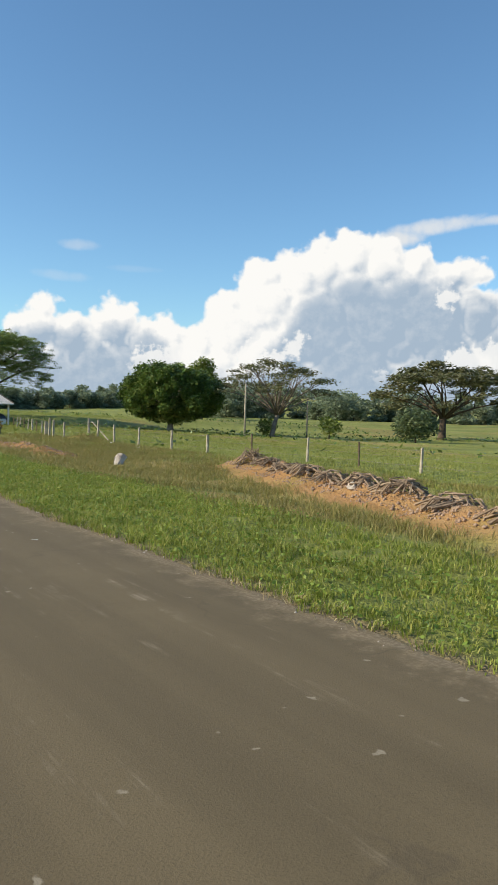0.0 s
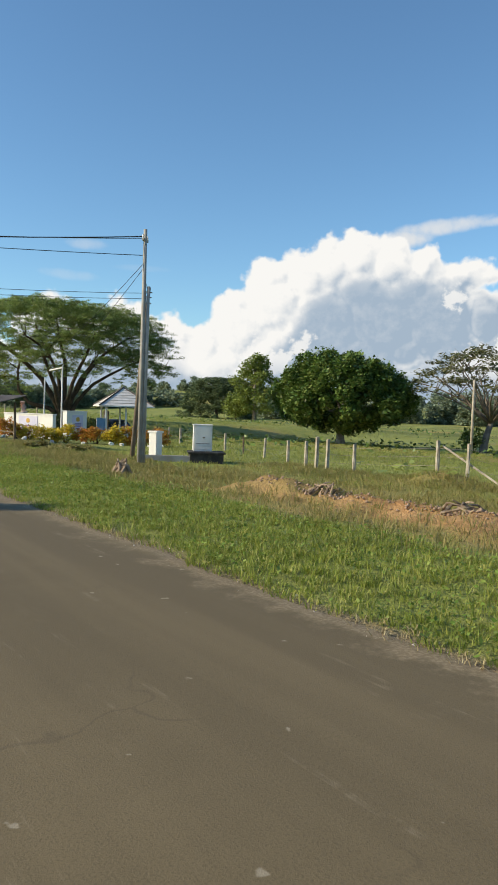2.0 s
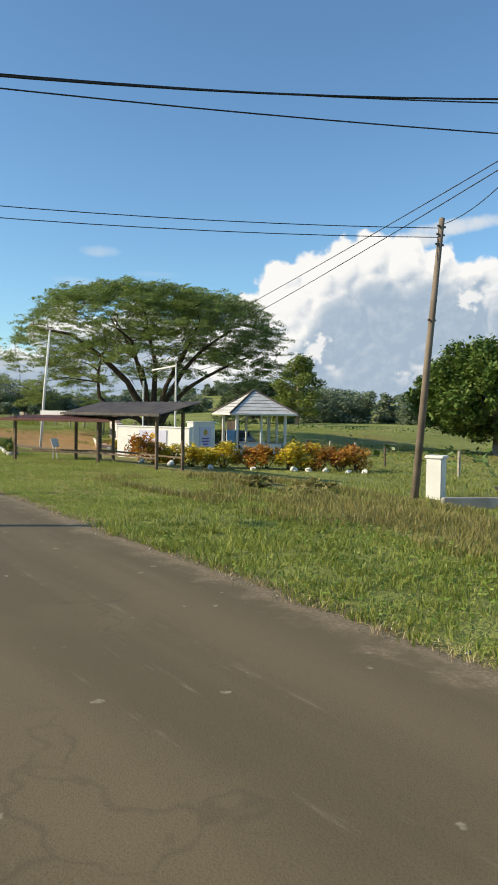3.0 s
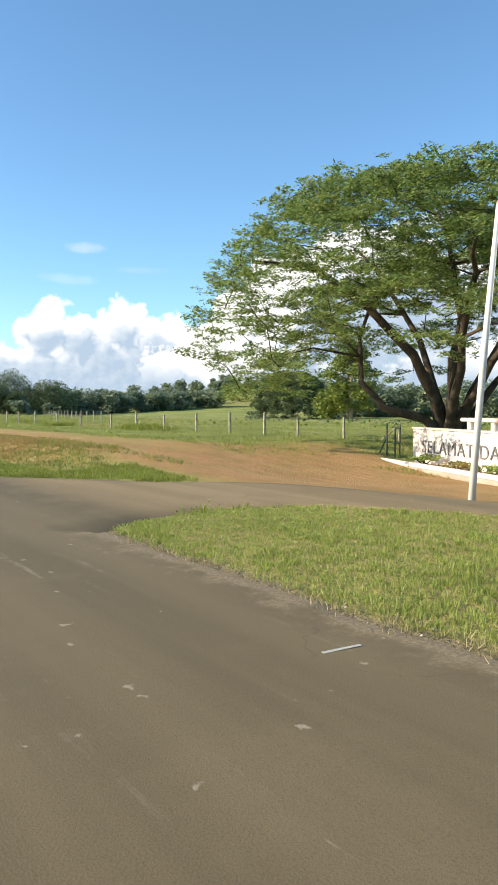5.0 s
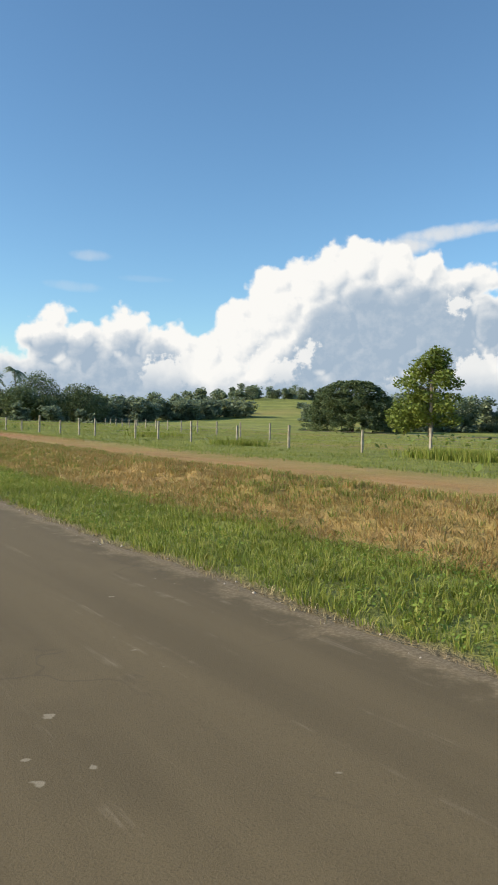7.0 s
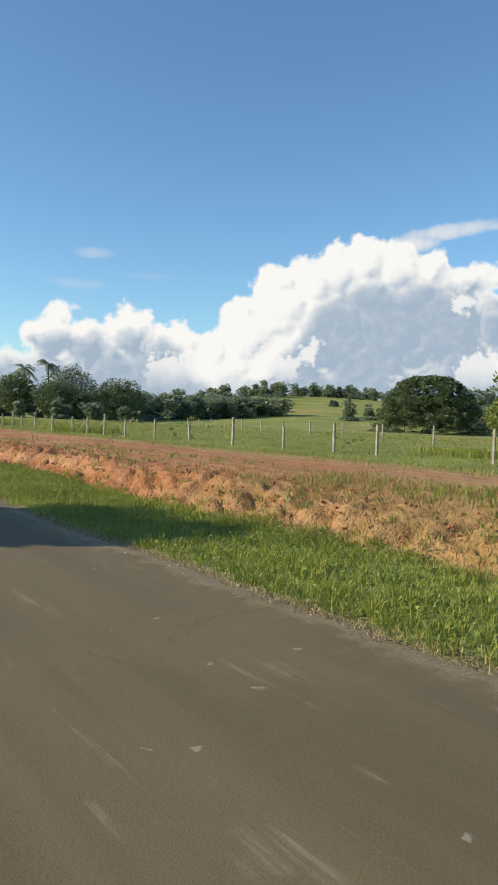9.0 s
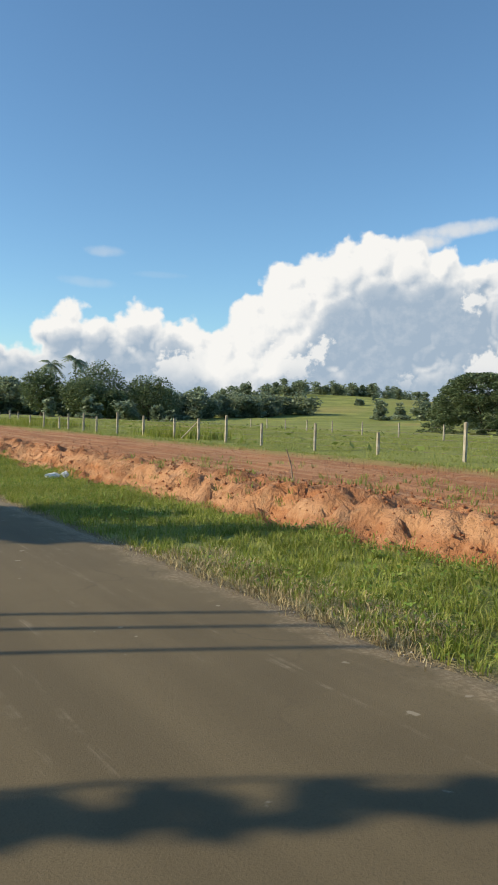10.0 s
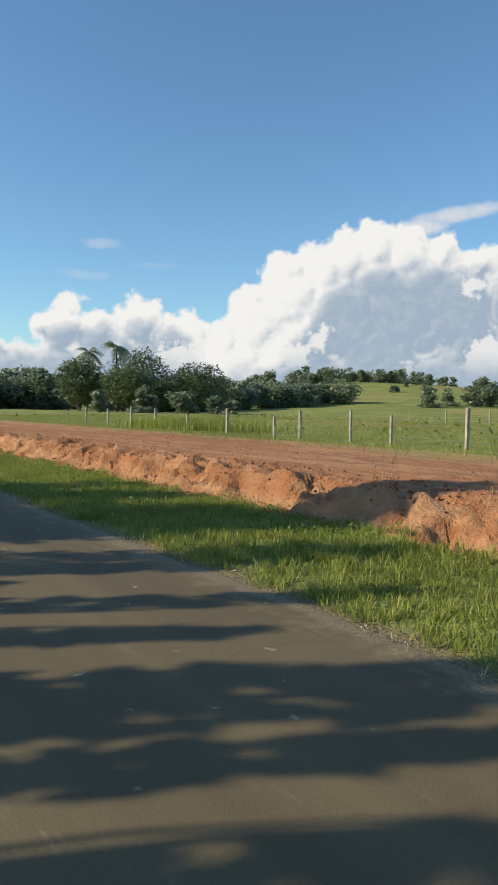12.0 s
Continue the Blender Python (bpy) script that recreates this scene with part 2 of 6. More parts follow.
def asphalt_material(name, tone, pale=None):
    """pale: the tone of the dusty stretch marked on the mesh; its seam is worn dark."""
    m, tree, b = surface(name, 0.85)
    place = tree.nodes.new("ShaderNodeNewGeometry").outputs["Position"]
    axis = tree.nodes.new("ShaderNodeMapping")
    axis.inputs["Scale"].default_value = (1.0, 0.06, 1.0)
    tree.links.new(place, axis.inputs[0])
    lanes = fbm(tree, axis.outputs[0], 0.9, 4.0)
    patch, fine = fbm(tree, place, 0.35, 5.0, 0.6), fbm(tree, place, 60.0, 3.0, 0.7)
    low, high = tuple(v * 0.86 for v in tone), tuple(v * 1.1 for v in tone)
    if pale:
        spread = tree.nodes.new("ShaderNodeAttribute")
        spread.attribute_name = "pale"
        amount = smooth(tree, mathn(tree, "ADD", spread.outputs["Fac"], mathn(tree, "MULTIPLY", mathn(tree, "SUBTRACT", fbm(tree, place, 0.8, 4.0), 0.5), 0.5)), 0.1, 0.9)
        low, high = mixc(tree, amount, low, tuple(v * 0.86 for v in pale)), mixc(tree, amount, high, tuple(v * 1.1 for v in pale))
    c = mixc(tree, smooth(tree, lanes, 0.36, 0.66), low, high)
    if pale:
        worn = tree.nodes.new("ShaderNodeAttribute")
        worn.attribute_name = "worn"
        c = mixc(tree, mathn(tree, "MULTIPLY", worn.outputs["Fac"], mathn(tree, "ADD", mathn(tree, "MULTIPLY", fbm(tree, place, 1.5, 4.0), 0.7), 0.1)), c, tuple(v * 0.5 for v in tone))
    c = mixc(tree, mathn(tree, "MULTIPLY", smooth(tree, patch, 0.5, 0.72), 0.5), c, tuple(v * 1.25 for v in tone))
    c = mixc(tree, mathn(tree, "MULTIPLY", smooth(tree, fine, 0.45, 0.75), 0.4), c, tuple(v * 0.45 for v in tone))
    stones = tree.nodes.new("ShaderNodeTexVoronoi")
    stones.inputs["Scale"].default_value = 3.1
    shape = tree.nodes.new("ShaderNodeTexNoise")
    shape.inputs["Scale"].default_value, shape.inputs["Detail"].default_value = 9.0, 2.0
    tree.links.new(place, shape.inputs["Vector"])
    warp = tree.nodes.new("ShaderNodeVectorMath")
    warp.operation = "MULTIPLY_ADD"
    tree.links.new(shape.outputs["Color"], warp.inputs[0])
    warp.inputs[1].default_value = (0.16, 0.16, 0.16)
    tree.links.new(place, warp.inputs[2])
    tree.links.new(warp.outputs[0], stones.inputs["Vector"])
    pick = tree.nodes.new("ShaderNodeSeparateColor")
    tree.links.new(stones.outputs["Color"], pick.inputs[0])
    speck = mathn(tree, "MULTIPLY", smooth(tree, mathn(tree, "ADD", stones.outputs["Distance"], mathn(tree, "MULTIPLY", pick.outputs[1], 0.11)), 0.17, 0.10),
                  mathn(tree, "GREATER_THAN", pick.outputs[0], 0.6))
    c = mixc(tree, mathn(tree, "MULTIPLY", speck, 0.65), c, (0.36, 0.31, 0.23))
    scuff = mathn(tree, "MULTIPLY", smooth(tree, fbm(tree, axis.outputs[0], 3.2, 6.0, 0.75), 0.56, 0.75), smooth(tree, fbm(tree, place, 1.3, 4.0, 0.7), 0.45, 0.62))
    c = mixc(tree, mathn(tree, "MULTIPLY", scuff, 0.65), c, (0.36, 0.29, 0.205))
    dust = tree.nodes.new("ShaderNodeAttribute")
    dust.attribute_name = "dust"
    dirt = mixc(tree, smooth(tree, fbm(tree, place, 22.0, 3.0), 0.4, 0.65), (0.215, 0.16, 0.095), (0.33, 0.255, 0.16))
    ragged = smooth(tree, mathn(tree, "ADD", dust.outputs["Fac"], mathn(tree, "MULTIPLY", mathn(tree, "SUBTRACT", fbm(tree, place, 1.6, 5.0, 0.7), 0.5), 1.6)), 0.3, 0.75)
    c = mixc(tree, mathn(tree, "MULTIPLY", mathn(tree, "MULTIPLY", ragged, smooth(tree, dust.outputs["Fac"], 0.0, 0.3)), 0.75), c, dirt)
    crack = tree.nodes.new("ShaderNodeTexVoronoi")
    crack.feature = "DISTANCE_TO_EDGE"
    crack.inputs["Scale"].default_value = 0.35
    wob = tree.nodes.new("ShaderNodeVectorMath")
    wob.operation = "ADD"
    tree.links.new(place, wob.inputs[0])
    nz = tree.nodes.new("ShaderNodeTexNoise")
    nz.inputs["Scale"].default_value = 1.5
    tree.links.new(place, nz.inputs["Vector"])
    tree.links.new(nz.outputs["Color"], wob.inputs[1])
    tree.links.new(wob.outputs[0], crack.inputs["Vector"])
    line = mathn(tree, "MULTIPLY", smooth(tree, crack.outputs["Distance"], 0.012, 0.0), smooth(tree, patch, 0.5, 0.6))
    c = mixc(tree, mathn(tree, "MULTIPLY", line, 0.25), c, (0.05, 0.04, 0.03))
    tree.links.new(c, b.inputs["Base Color"])
    bump(tree, b, fine, 0.5, 0.006)
    return m


GROUND = ground_material()
ASPHALT = asphalt_material("worn_brown_asphalt", (0.143, 0.109, 0.060))
APRON = asphalt_material("pale_dusty_asphalt", (0.143, 0.109, 0.060), (0.255, 0.185, 0.10))
BARK = weathered("grey_brown_bark", (0.115, 0.085, 0.06), (0.06, 0.045, 0.032), 2.0, 0.9, grain=18, depth=0.04)
PALE_BARK = weathered("pale_bark", (0.40, 0.34, 0.27), (0.22, 0.18, 0.14), 1.5, 0.9, grain=15, depth=0.03)
GREY_BARK = weathered("grey_lichened_bark", (0.25, 0.21, 0.17), (0.14, 0.115, 0.09), 1.5, 0.9, grain=15, depth=0.03)
CONCRETE = weathered("grey_concrete", (0.42, 0.40, 0.36), (0.30, 0.28, 0.25), 1.2, 0.85)
PALE_POST = weathered("pale_weathered_post", (0.48, 0.43, 0.34), (0.32, 0.27, 0.20), 2.5, 0.85)
DARK_POST = weathered("dark_weathered_wood", (0.20, 0.15, 0.10), (0.11, 0.08, 0.055), 3.0, 0.9)
POLE_WOOD = weathered("brown_pole_wood", (0.25, 0.20, 0.15), (0.16, 0.12, 0.09), 1.5, 0.9)
WHITE = weathered("white_paint", (0.80, 0.78, 0.73), (0.72, 0.70, 0.65), 1.0, 0.6, stains=0.3, stain=(0.42, 0.38, 0.32))
PINK = weathered("pinkish_white_paint", (0.78, 0.68, 0.62), (0.70, 0.60, 0.55), 1.0, 0.7, stains=0.45, stain=(0.42, 0.32, 0.27))
KERB_PINK = weathered("faded_pink_kerb", (0.58, 0.40, 0.33), (0.48, 0.33, 0.27), 1.5, 0.8)
GREY_SLAB = weathered("grey_stone_slab", (0.26, 0.24, 0.23), (0.18, 0.17, 0.16), 1.5, 0.7)
BLACK_SLAB = weathered("black_stained_concrete", (0.07, 0.062, 0.055), (0.035, 0.032, 0.03), 2.0, 0.85)
ROOF_RED = weathered("rusty_red_roof_sheet", (0.15, 0.055, 0.038), (0.095, 0.04, 0.03), 1.5, 0.55)
ROOF_GREY = weathered("pale_grey_shingle", (0.66, 0.64, 0.62), (0.54, 0.52, 0.5), 2.0, 0.7)
ROOF_DARK = weathered("dark_roof_sheet", (0.10, 0.085, 0.075), (0.06, 0.05, 0.045), 2.0, 0.6)
DARK_INSIDE = weathered("dark_brown_inside", (0.09, 0.065, 0.05), (0.05, 0.04, 0.03), 2.0, 0.7)
LETTER = weathered("worn_grey_lettering", (0.17, 0.165, 0.165), (0.12, 0.12, 0.125), 3.0, 0.7, stain=(0.6, 0.52, 0.48), stains=0.8)
LILAC = weathered("lilac_sign_panel", (0.62, 0.60, 0.72), (0.57, 0.55, 0.68), 1.0, 0.5, stains=0.1)
PURPLE = weathered("purple_print", (0.22, 0.12, 0.36), (0.18, 0.10, 0.30), 3.0, 0.5, stains=0.1)
GOLD = weathered("yellow_print", (0.62, 0.40, 0.08), (0.5, 0.3, 0.06), 3.0, 0.5, stains=0.1)
BLUE = weathered("blue_sign_panel", (0.18, 0.35, 0.55), (0.15, 0.3, 0.48), 2.0, 0.5, stains=0.1)
WIRE = weathered("black_cable", (0.03, 0.03, 0.032), (0.02, 0.02, 0.022), 3.0, 0.6)
STEEL = weathered("rusted_wire", (0.22, 0.2, 0.18), (0.16, 0.13, 0.11), 8.0, 0.6, 0.5)
GREEN_METAL = weathered("dark_green_metal", (0.04, 0.07, 0.045), (0.03, 0.05, 0.035), 4.0, 0.5)
CAR_PAINT = weathered("dark_car_paint", (0.03, 0.035, 0.05), (0.025, 0.03, 0.04), 1.0, 0.25, stains=0.1)
RUBBER = weathered("black_rubber", (0.03, 0.03, 0.03), (0.02, 0.02, 0.02), 5.0, 0.85)
GLASSY = weathered("tinted_window", (0.03, 0.035, 0.04), (0.025, 0.03, 0.035), 1.0, 0.08, stains=0.0)
ROCK = weathered("earth_caked_stone", (0.40, 0.29, 0.21), (0.30, 0.20, 0.14), 3.0, 0.95, grain=25)
CLOD = weathered("red_clod", (0.37, 0.155, 0.072), (0.28, 0.115, 0.055), 3.0, 0.95, grain=25)
PALE_STONE = weathered("pale_broken_concrete", (0.58, 0.52, 0.45), (0.42, 0.35, 0.29), 4.0, 0.9, grain=30)
PLASTIC = weathered("white_plastic_sack", (0.82, 0.82, 0.80), (0.74, 0.74, 0.72), 6.0, 0.45, stains=0.1)
PAINT_MARK = weathered("worn_white_road_paint", (0.55, 0.53, 0.48), (0.36, 0.34, 0.31), 6.0, 0.8)
DEADWOOD = weathered("bleached_deadwood", (0.40, 0.30, 0.21), (0.20, 0.14, 0.095), 5.0, 0.9)

GRASS = leafy("verge_grass", [(0.164, 0.217, 0.030), (0.240, 0.299, 0.048), (0.328, 0.353, 0.068), (0.415, 0.391, 0.120)], 0.35)
LAWN = leafy("lawn_grass", [(0.257, 0.317, 0.060), (0.328, 0.383, 0.085), (0.409, 0.437, 0.137)], 0.4)
WEED = leafy("broadleaf_weed", [(0.131, 0.219, 0.033), (0.218, 0.307, 0.052), (0.306, 0.373, 0.085)], 0.35)
DRY_GRASS = leafy("dry_brown_grass", [(0.370, 0.237, 0.084), (0.468, 0.315, 0.126), (0.315, 0.270, 0.084), (0.544, 0.405, 0.189)], 0.3)
OLIVE_GRASS = leafy("half_dry_grass", [(0.234, 0.216, 0.062), (0.332, 0.266, 0.097), (0.195, 0.216, 0.048), (0.410, 0.325, 0.141)], 0.3)
YOUNG = leafy("bright_young_leaves", [(0.18, 0.25, 0.05), (0.27, 0.34, 0.075), (0.35, 0.41, 0.12)], 0.4)
STRAW = leafy("cut_straw", [(0.42, 0.33, 0.17), (0.5, 0.42, 0.24), (0.33, 0.24, 0.12)], 0.2)
FIELD_GRASS = leafy("meadow_grass", [(0.196, 0.245, 0.050), (0.276, 0.302, 0.070), (0.345, 0.342, 0.100)], 0.35)
MANGO = leafy("dark_glossy_leaves", [(0.05, 0.10, 0.02), (0.10, 0.17, 0.035), (0.155, 0.225, 0.05), (0.23, 0.28, 0.08)], 0.2, 0.4)
RAIN = leafy("feathery_green_leaves", [(0.120, 0.196, 0.047), (0.204, 0.287, 0.079), (0.300, 0.380, 0.121), (0.408, 0.437, 0.179)], 0.5)
SPARSE = leafy("thin_olive_leaves", [(0.112, 0.124, 0.056), (0.175, 0.182, 0.077), (0.237, 0.221, 0.126)], 0.3)
LIGHT = leafy("light_green_leaves", [(0.144, 0.196, 0.040), (0.228, 0.287, 0.065), (0.312, 0.356, 0.095)], 0.35)
# far leaves: distance haze is put into these pale grey-green tones
HAZED_WOOD = leafy("hazed_forest_leaves", [(0.168, 0.215, 0.138), (0.247, 0.303, 0.190), (0.336, 0.385, 0.247)], 0.38)
DARKWOOD = leafy("deep_green_leaves", [(0.084, 0.126, 0.062), (0.144, 0.192, 0.090), (0.210, 0.252, 0.119)], 0.28)
CROTON_Y = leafy("yellow_croton_leaves", [(0.62, 0.43, 0.03), (0.72, 0.54, 0.04), (0.36, 0.34, 0.04), (0.78, 0.6, 0.08)], 0.3)
CROTON_R = leafy("red_and_yellow_croton_leaves", [(0.5, 0.16, 0.04), (0.62, 0.28, 0.04), (0.28, 0.17, 0.04), (0.66, 0.46, 0.05)], 0.3)
HEDGE = leafy("dark_hedge_leaves", [(0.02, 0.04, 0.014), (0.04, 0.07, 0.02), (0.07, 0.10, 0.025)], 0.2)

# ---- helpers for shapes ----


def part(name, bm, material, parent=None, label="", smooth_faces=False):
    """Link a bmesh as one mesh object under a thing or a part."""
    me = bpy.data.meshes.new(name)
    bm.to_mesh(me)
    bm.free()
    me.materials.append(material)
    if smooth_faces:
        for p in me.polygons:
            p.use_smooth = True
    ob = new(name, me)
    ob.parent = parent
    if label:
        tagged(ob, label)
    return ob


def mesh_part(name, verts, faces, material, parent=None, label="", smooth_faces=False):
    """The same from arrays; all faces have the same number of corners."""
    verts, faces = np.asarray(verts, dtype=np.float32), np.asarray(faces, dtype=np.int32)
    me = bpy.data.meshes.new(name)
    n, k = faces.shape
    me.vertices.add(len(verts))
    me.vertices.foreach_set("co", verts.ravel())
    me.loops.add(n * k)
    me.loops.foreach_set("vertex_index", faces.ravel())
    me.polygons.add(n)
    me.polygons.foreach_set("loop_start", np.arange(0, n * k, k, dtype=np.int32))
    if smooth_faces:
        me.polygons.foreach_set("use_smooth", np.ones(n, dtype=bool))
    me.update(calc_edges=True)
    me.materials.append(material)
    ob = new(name, me)
    ob.parent = parent
    if label:
        tagged(ob, label)
    return ob


def thing(name, at, label, category, grp="", turn=0.0):
    ob = new(name)
    ob.empty_display_size = 0.3
    ob.matrix_world = pose(*at, 0, 0, turn)
    return tagged(ob, label, category, grp)


def box_bm(size, at=(0, 0, 0), edge=0.02, turn=None, bm=None):
    """A bevelled box, its centre at the given place."""
    own = bmesh.new()
    bmesh.ops.create_cube(own, size=1.0, matrix=Matrix.Diagonal((*size, 1)))
    if edge:
        bmesh.ops.bevel(own, geom=own.edges[:], offset=min(edge, min(size) * 0.3), segments=2, affect="EDGES")
    bmesh.ops.transform(own, matrix=Matrix.Translation(at) @ (turn.to_4x4() if turn else Matrix()), verts=own.verts)
    if bm is None:
        return own
    me = bpy.data.meshes.new("joined")
    own.to_mesh(me)
    own.free()
    bm.from_mesh(me)
    bpy.data.meshes.remove(me)
    return bm


def tube_bm(points, radii, sides=8, bm=None):
    """A tapered tube along points, closed at both ends."""
    bm = bm or bmesh.new()
    pts = [Vector(p) for p in points]
    rings = []
    for i, p in enumerate(pts):
        d = (pts[min(i + 1, len(pts) - 1)] - pts[max(i - 1, 0)]).normalized()
        side = d.cross(Vector((0.3, 0.9, 0.1))).normalized()
        up = d.cross(side)
        rings.append([bm.verts.new(p + (side * math.cos(a) + up * math.sin(a)) * radii[i])
                      for a in (2 * math.pi * k / sides for k in range(sides))])
    for a, b in zip(rings, rings[1:]):
        for k in range(sides):
            bm.faces.new((a[k], a[(k + 1) % sides], b[(k + 1) % sides], b[k]))
    bm.faces.new(rings[0])
    bm.faces.new(rings[-1][::-1])
    bmesh.ops.recalc_face_normals(bm, faces=bm.faces[:])
    return bm


def lattice_noise(x, y, seed=0.0):
    ix, iy = np.floor(x), np.floor(y)
    fx, fy = x - ix, y - iy
    fx, fy = fx * fx * (3 - 2 * fx), fy * fy * (3 - 2 * fy)

    def h(a, b):
        v = np.sin(a * 127.1 + b * 311.7 + seed * 74.7) * 43758.5453
        return v - np.floor(v)
    return (h(ix, iy) * (1 - fx) + h(ix + 1, iy) * fx) * (1 - fy) + (h(ix, iy + 1) * (1 - fx) + h(ix + 1, iy + 1) * fx) * fy


def rough_noise(x, y, seed=0.0, octaves=4):
    total, amp, span = 0.0, 0.5, 0.0
    for k in range(octaves):
        total = total + amp * lattice_noise(x * 2 ** k, y * 2 ** k, seed + k * 3.1)
        span, amp = span + amp, amp * 0.5
    return total / span


def step(v, a, b):
    s = np.clip((v - a) / (b - a), 0, 1)
    return s * s * (3 - 2 * s)


# ---- lie of the land ----
SIDE_ROAD = [(4.6, 101.6), (6.6, 102.9), (8.6, 103.5), (10.6, 102.6), (12.4, 99.8), (13.4, 96.4), (15.2, 94.4), (19, 93.6), (27, 93.4),
             (27, 97.4), (20.5, 98.6), (17.4, 101.4), (14.4, 105), (12.2, 107.9), (10.3, 109.4), (8.6, 111.7), (6.6, 114.2), (4.6, 116.5)]


def gate_fall(x):
    """How far the ground drops from the lawn to the gateway."""
    return 0.5 * step(x, 12.5, 19) + 0.12 * step(x, 19, 27)


def in_side_road(x, y):
    inside = np.zeros(np.shape(x), dtype=bool)
    pts = SIDE_ROAD
    for (x0, y0), (x1, y1) in zip(pts, pts[1:] + pts[:1]):
        if y0 == y1:
            continue
        cross = ((y0 > y) != (y1 > y)) & (x < (x1 - x0) * (y - y0) / (y1 - y0) + x0)
        inside ^= cross
    return inside


def road_edge(y):
    return 5.35 - 0.45 * step(y, 150, 200) + 0.22 * (rough_noise(y * 0.35, y * 0 + 3.0, 2.0) - 0.5) + 0.12 * (lattice_noise(y * 1.7, y * 0, 5.0) - 0.5)


# heaps of cleared rubble beside the first meadow: the two ends of each crest
HEAP = (11.5, 4.5, 21.4, 29.6)
LOW_HEAP = (14.2, 35.0, 13.4, 53.0)


def from_heap(x, y, x0, y0, x1, y1):
    """Distance from the crest between two ends."""
    f = np.clip(((x - x0) * (x1 - x0) + (y - y0) * (y1 - y0)) / ((x1 - x0) ** 2 + (y1 - y0) ** 2), 0, 1)
    return np.hypot(x - x0 - f * (x1 - x0), y - y0 - f * (y1 - y0))


def land(x, y):
    """Height of the ground."""
    x, y = np.asarray(x, dtype=float), np.asarray(y, dtype=float)
    a, c = 1 - step(y, 58, 76), step(y, 108, 122)
    b = 1 - a - c
    d = step(y, 158, 178)
    n1, n2, n3 = rough_noise(x * 0.16, y * 0.16, 1.0), rough_noise(x * 0.9, y * 0.9, 7.0), rough_noise(x * 3.0, y * 3.0, 9.0, 3)
    slope_a = -0.68 * step(x, 8.5, 17) - 0.8 * step(x, 24, 60) - 1.2 * step(x, 60, 190)
    slope_b = -gate_fall(x) - 1.2 * step(x, 28, 80) - 1.3 * step(x, 80, 190)
    slope_c = 0.08 * step(x, 9, 13) - 2.9 * step(x, 36, 190)
    z = a * slope_a + b * slope_b + c * slope_c
    # rubble ridge beside the first meadow
    wobble = 1.1 * (n1 - 0.5)
    z = z + 0.62 * np.exp(-((from_heap(x, y, *HEAP) + wobble) / 1.15) ** 2) * (0.35 + 1.1 * n2)
    z = z + 0.55 * np.exp(-((from_heap(x, y, *LOW_HEAP) + wobble) / 1.2) ** 2) * (0.2 + 1.3 * n2)
    z = z + 0.55 * np.exp(-((x - 24.3) ** 2 + (y - 55.6) ** 2) / 2.6)
    # grassy bank, further on a steep cut in red earth with a track on top
    foot = 8.5 + 0.9 * (n1 - 0.5) + 0.5 * (n2 - 0.5)
    gentle = 0.50 * step(x, foot, foot + 3.6)
    rill = np.abs(rough_noise(x * 0.3, y * 0.9, 21.0, 5) - 0.5) * 2.6
    steep = 0.64 * step(x + 0.9 * (rill - 0.4), foot, foot + 1.25)
    top = 1 - step(x, 16.5, 24) * 0.65
    z = z + c * ((1 - d) * gentle + d * steep) * top
    # ruts, clods and tussocks
    track = c * step(x, 10.5, 12) * (1 - step(x, 15.5, 18))
    z = z + track * 0.10 * (rough_noise(x * 1.5, y * 0.12, 31.0) - 0.5)
    bank = c * d * step(x, foot - 0.2, foot + 0.3) * (1 - step(x, foot + 1.3, foot + 2.6))
    z = z + bank * (0.26 * (n2 - 0.5) + 0.3 * (n3 - 0.5) - 0.20 * step(1 - 2 * np.abs(rough_noise(x * 0.7, y * 1.6, 23.0, 4) - 0.5), 0.86, 0.99))
    z = z + c * (1 - d) * step(x, foot, foot + 0.6) * (1 - step(x, foot + 2.8, foot + 4.2)) * (0.34 * (n2 - 0.5) + 0.16 * (n3 - 0.5))
    z = z + step(x, 5.4, 7) * (0.10 * (n2 - 0.5) + 0.05 * (n3 - 0.5)) * (1 - 0.6 * b)
    z = z + step(x, 60, 140) * 1.2 * (n1 - 0.5)
    # far pasture hill
    z = z + 26.0 * np.exp(-(((x - 760) / 330) ** 2 + ((y - 1010) / 420) ** 2)) + 19.0 * np.exp(-(((x - 430) / 190) ** 2 + ((y - 720) / 190) ** 2))
    # bed under the two roads
    z = np.where((x < road_edge(y) + 0.25) & (x > 3), np.minimum(z, -0.008), z)
    bed = (x < road_edge(y) - 0.3) & (x > -2.2)
    z = np.where(bed, -0.07, np.where(in_side_road(x, y), np.minimum(z, slope_b * b) - 0.012, z))
    return z


def on(x, y, dz=0.0):
    return float(x), float(y), float(land(x, y)) + dz


# ---- ground, roads ----


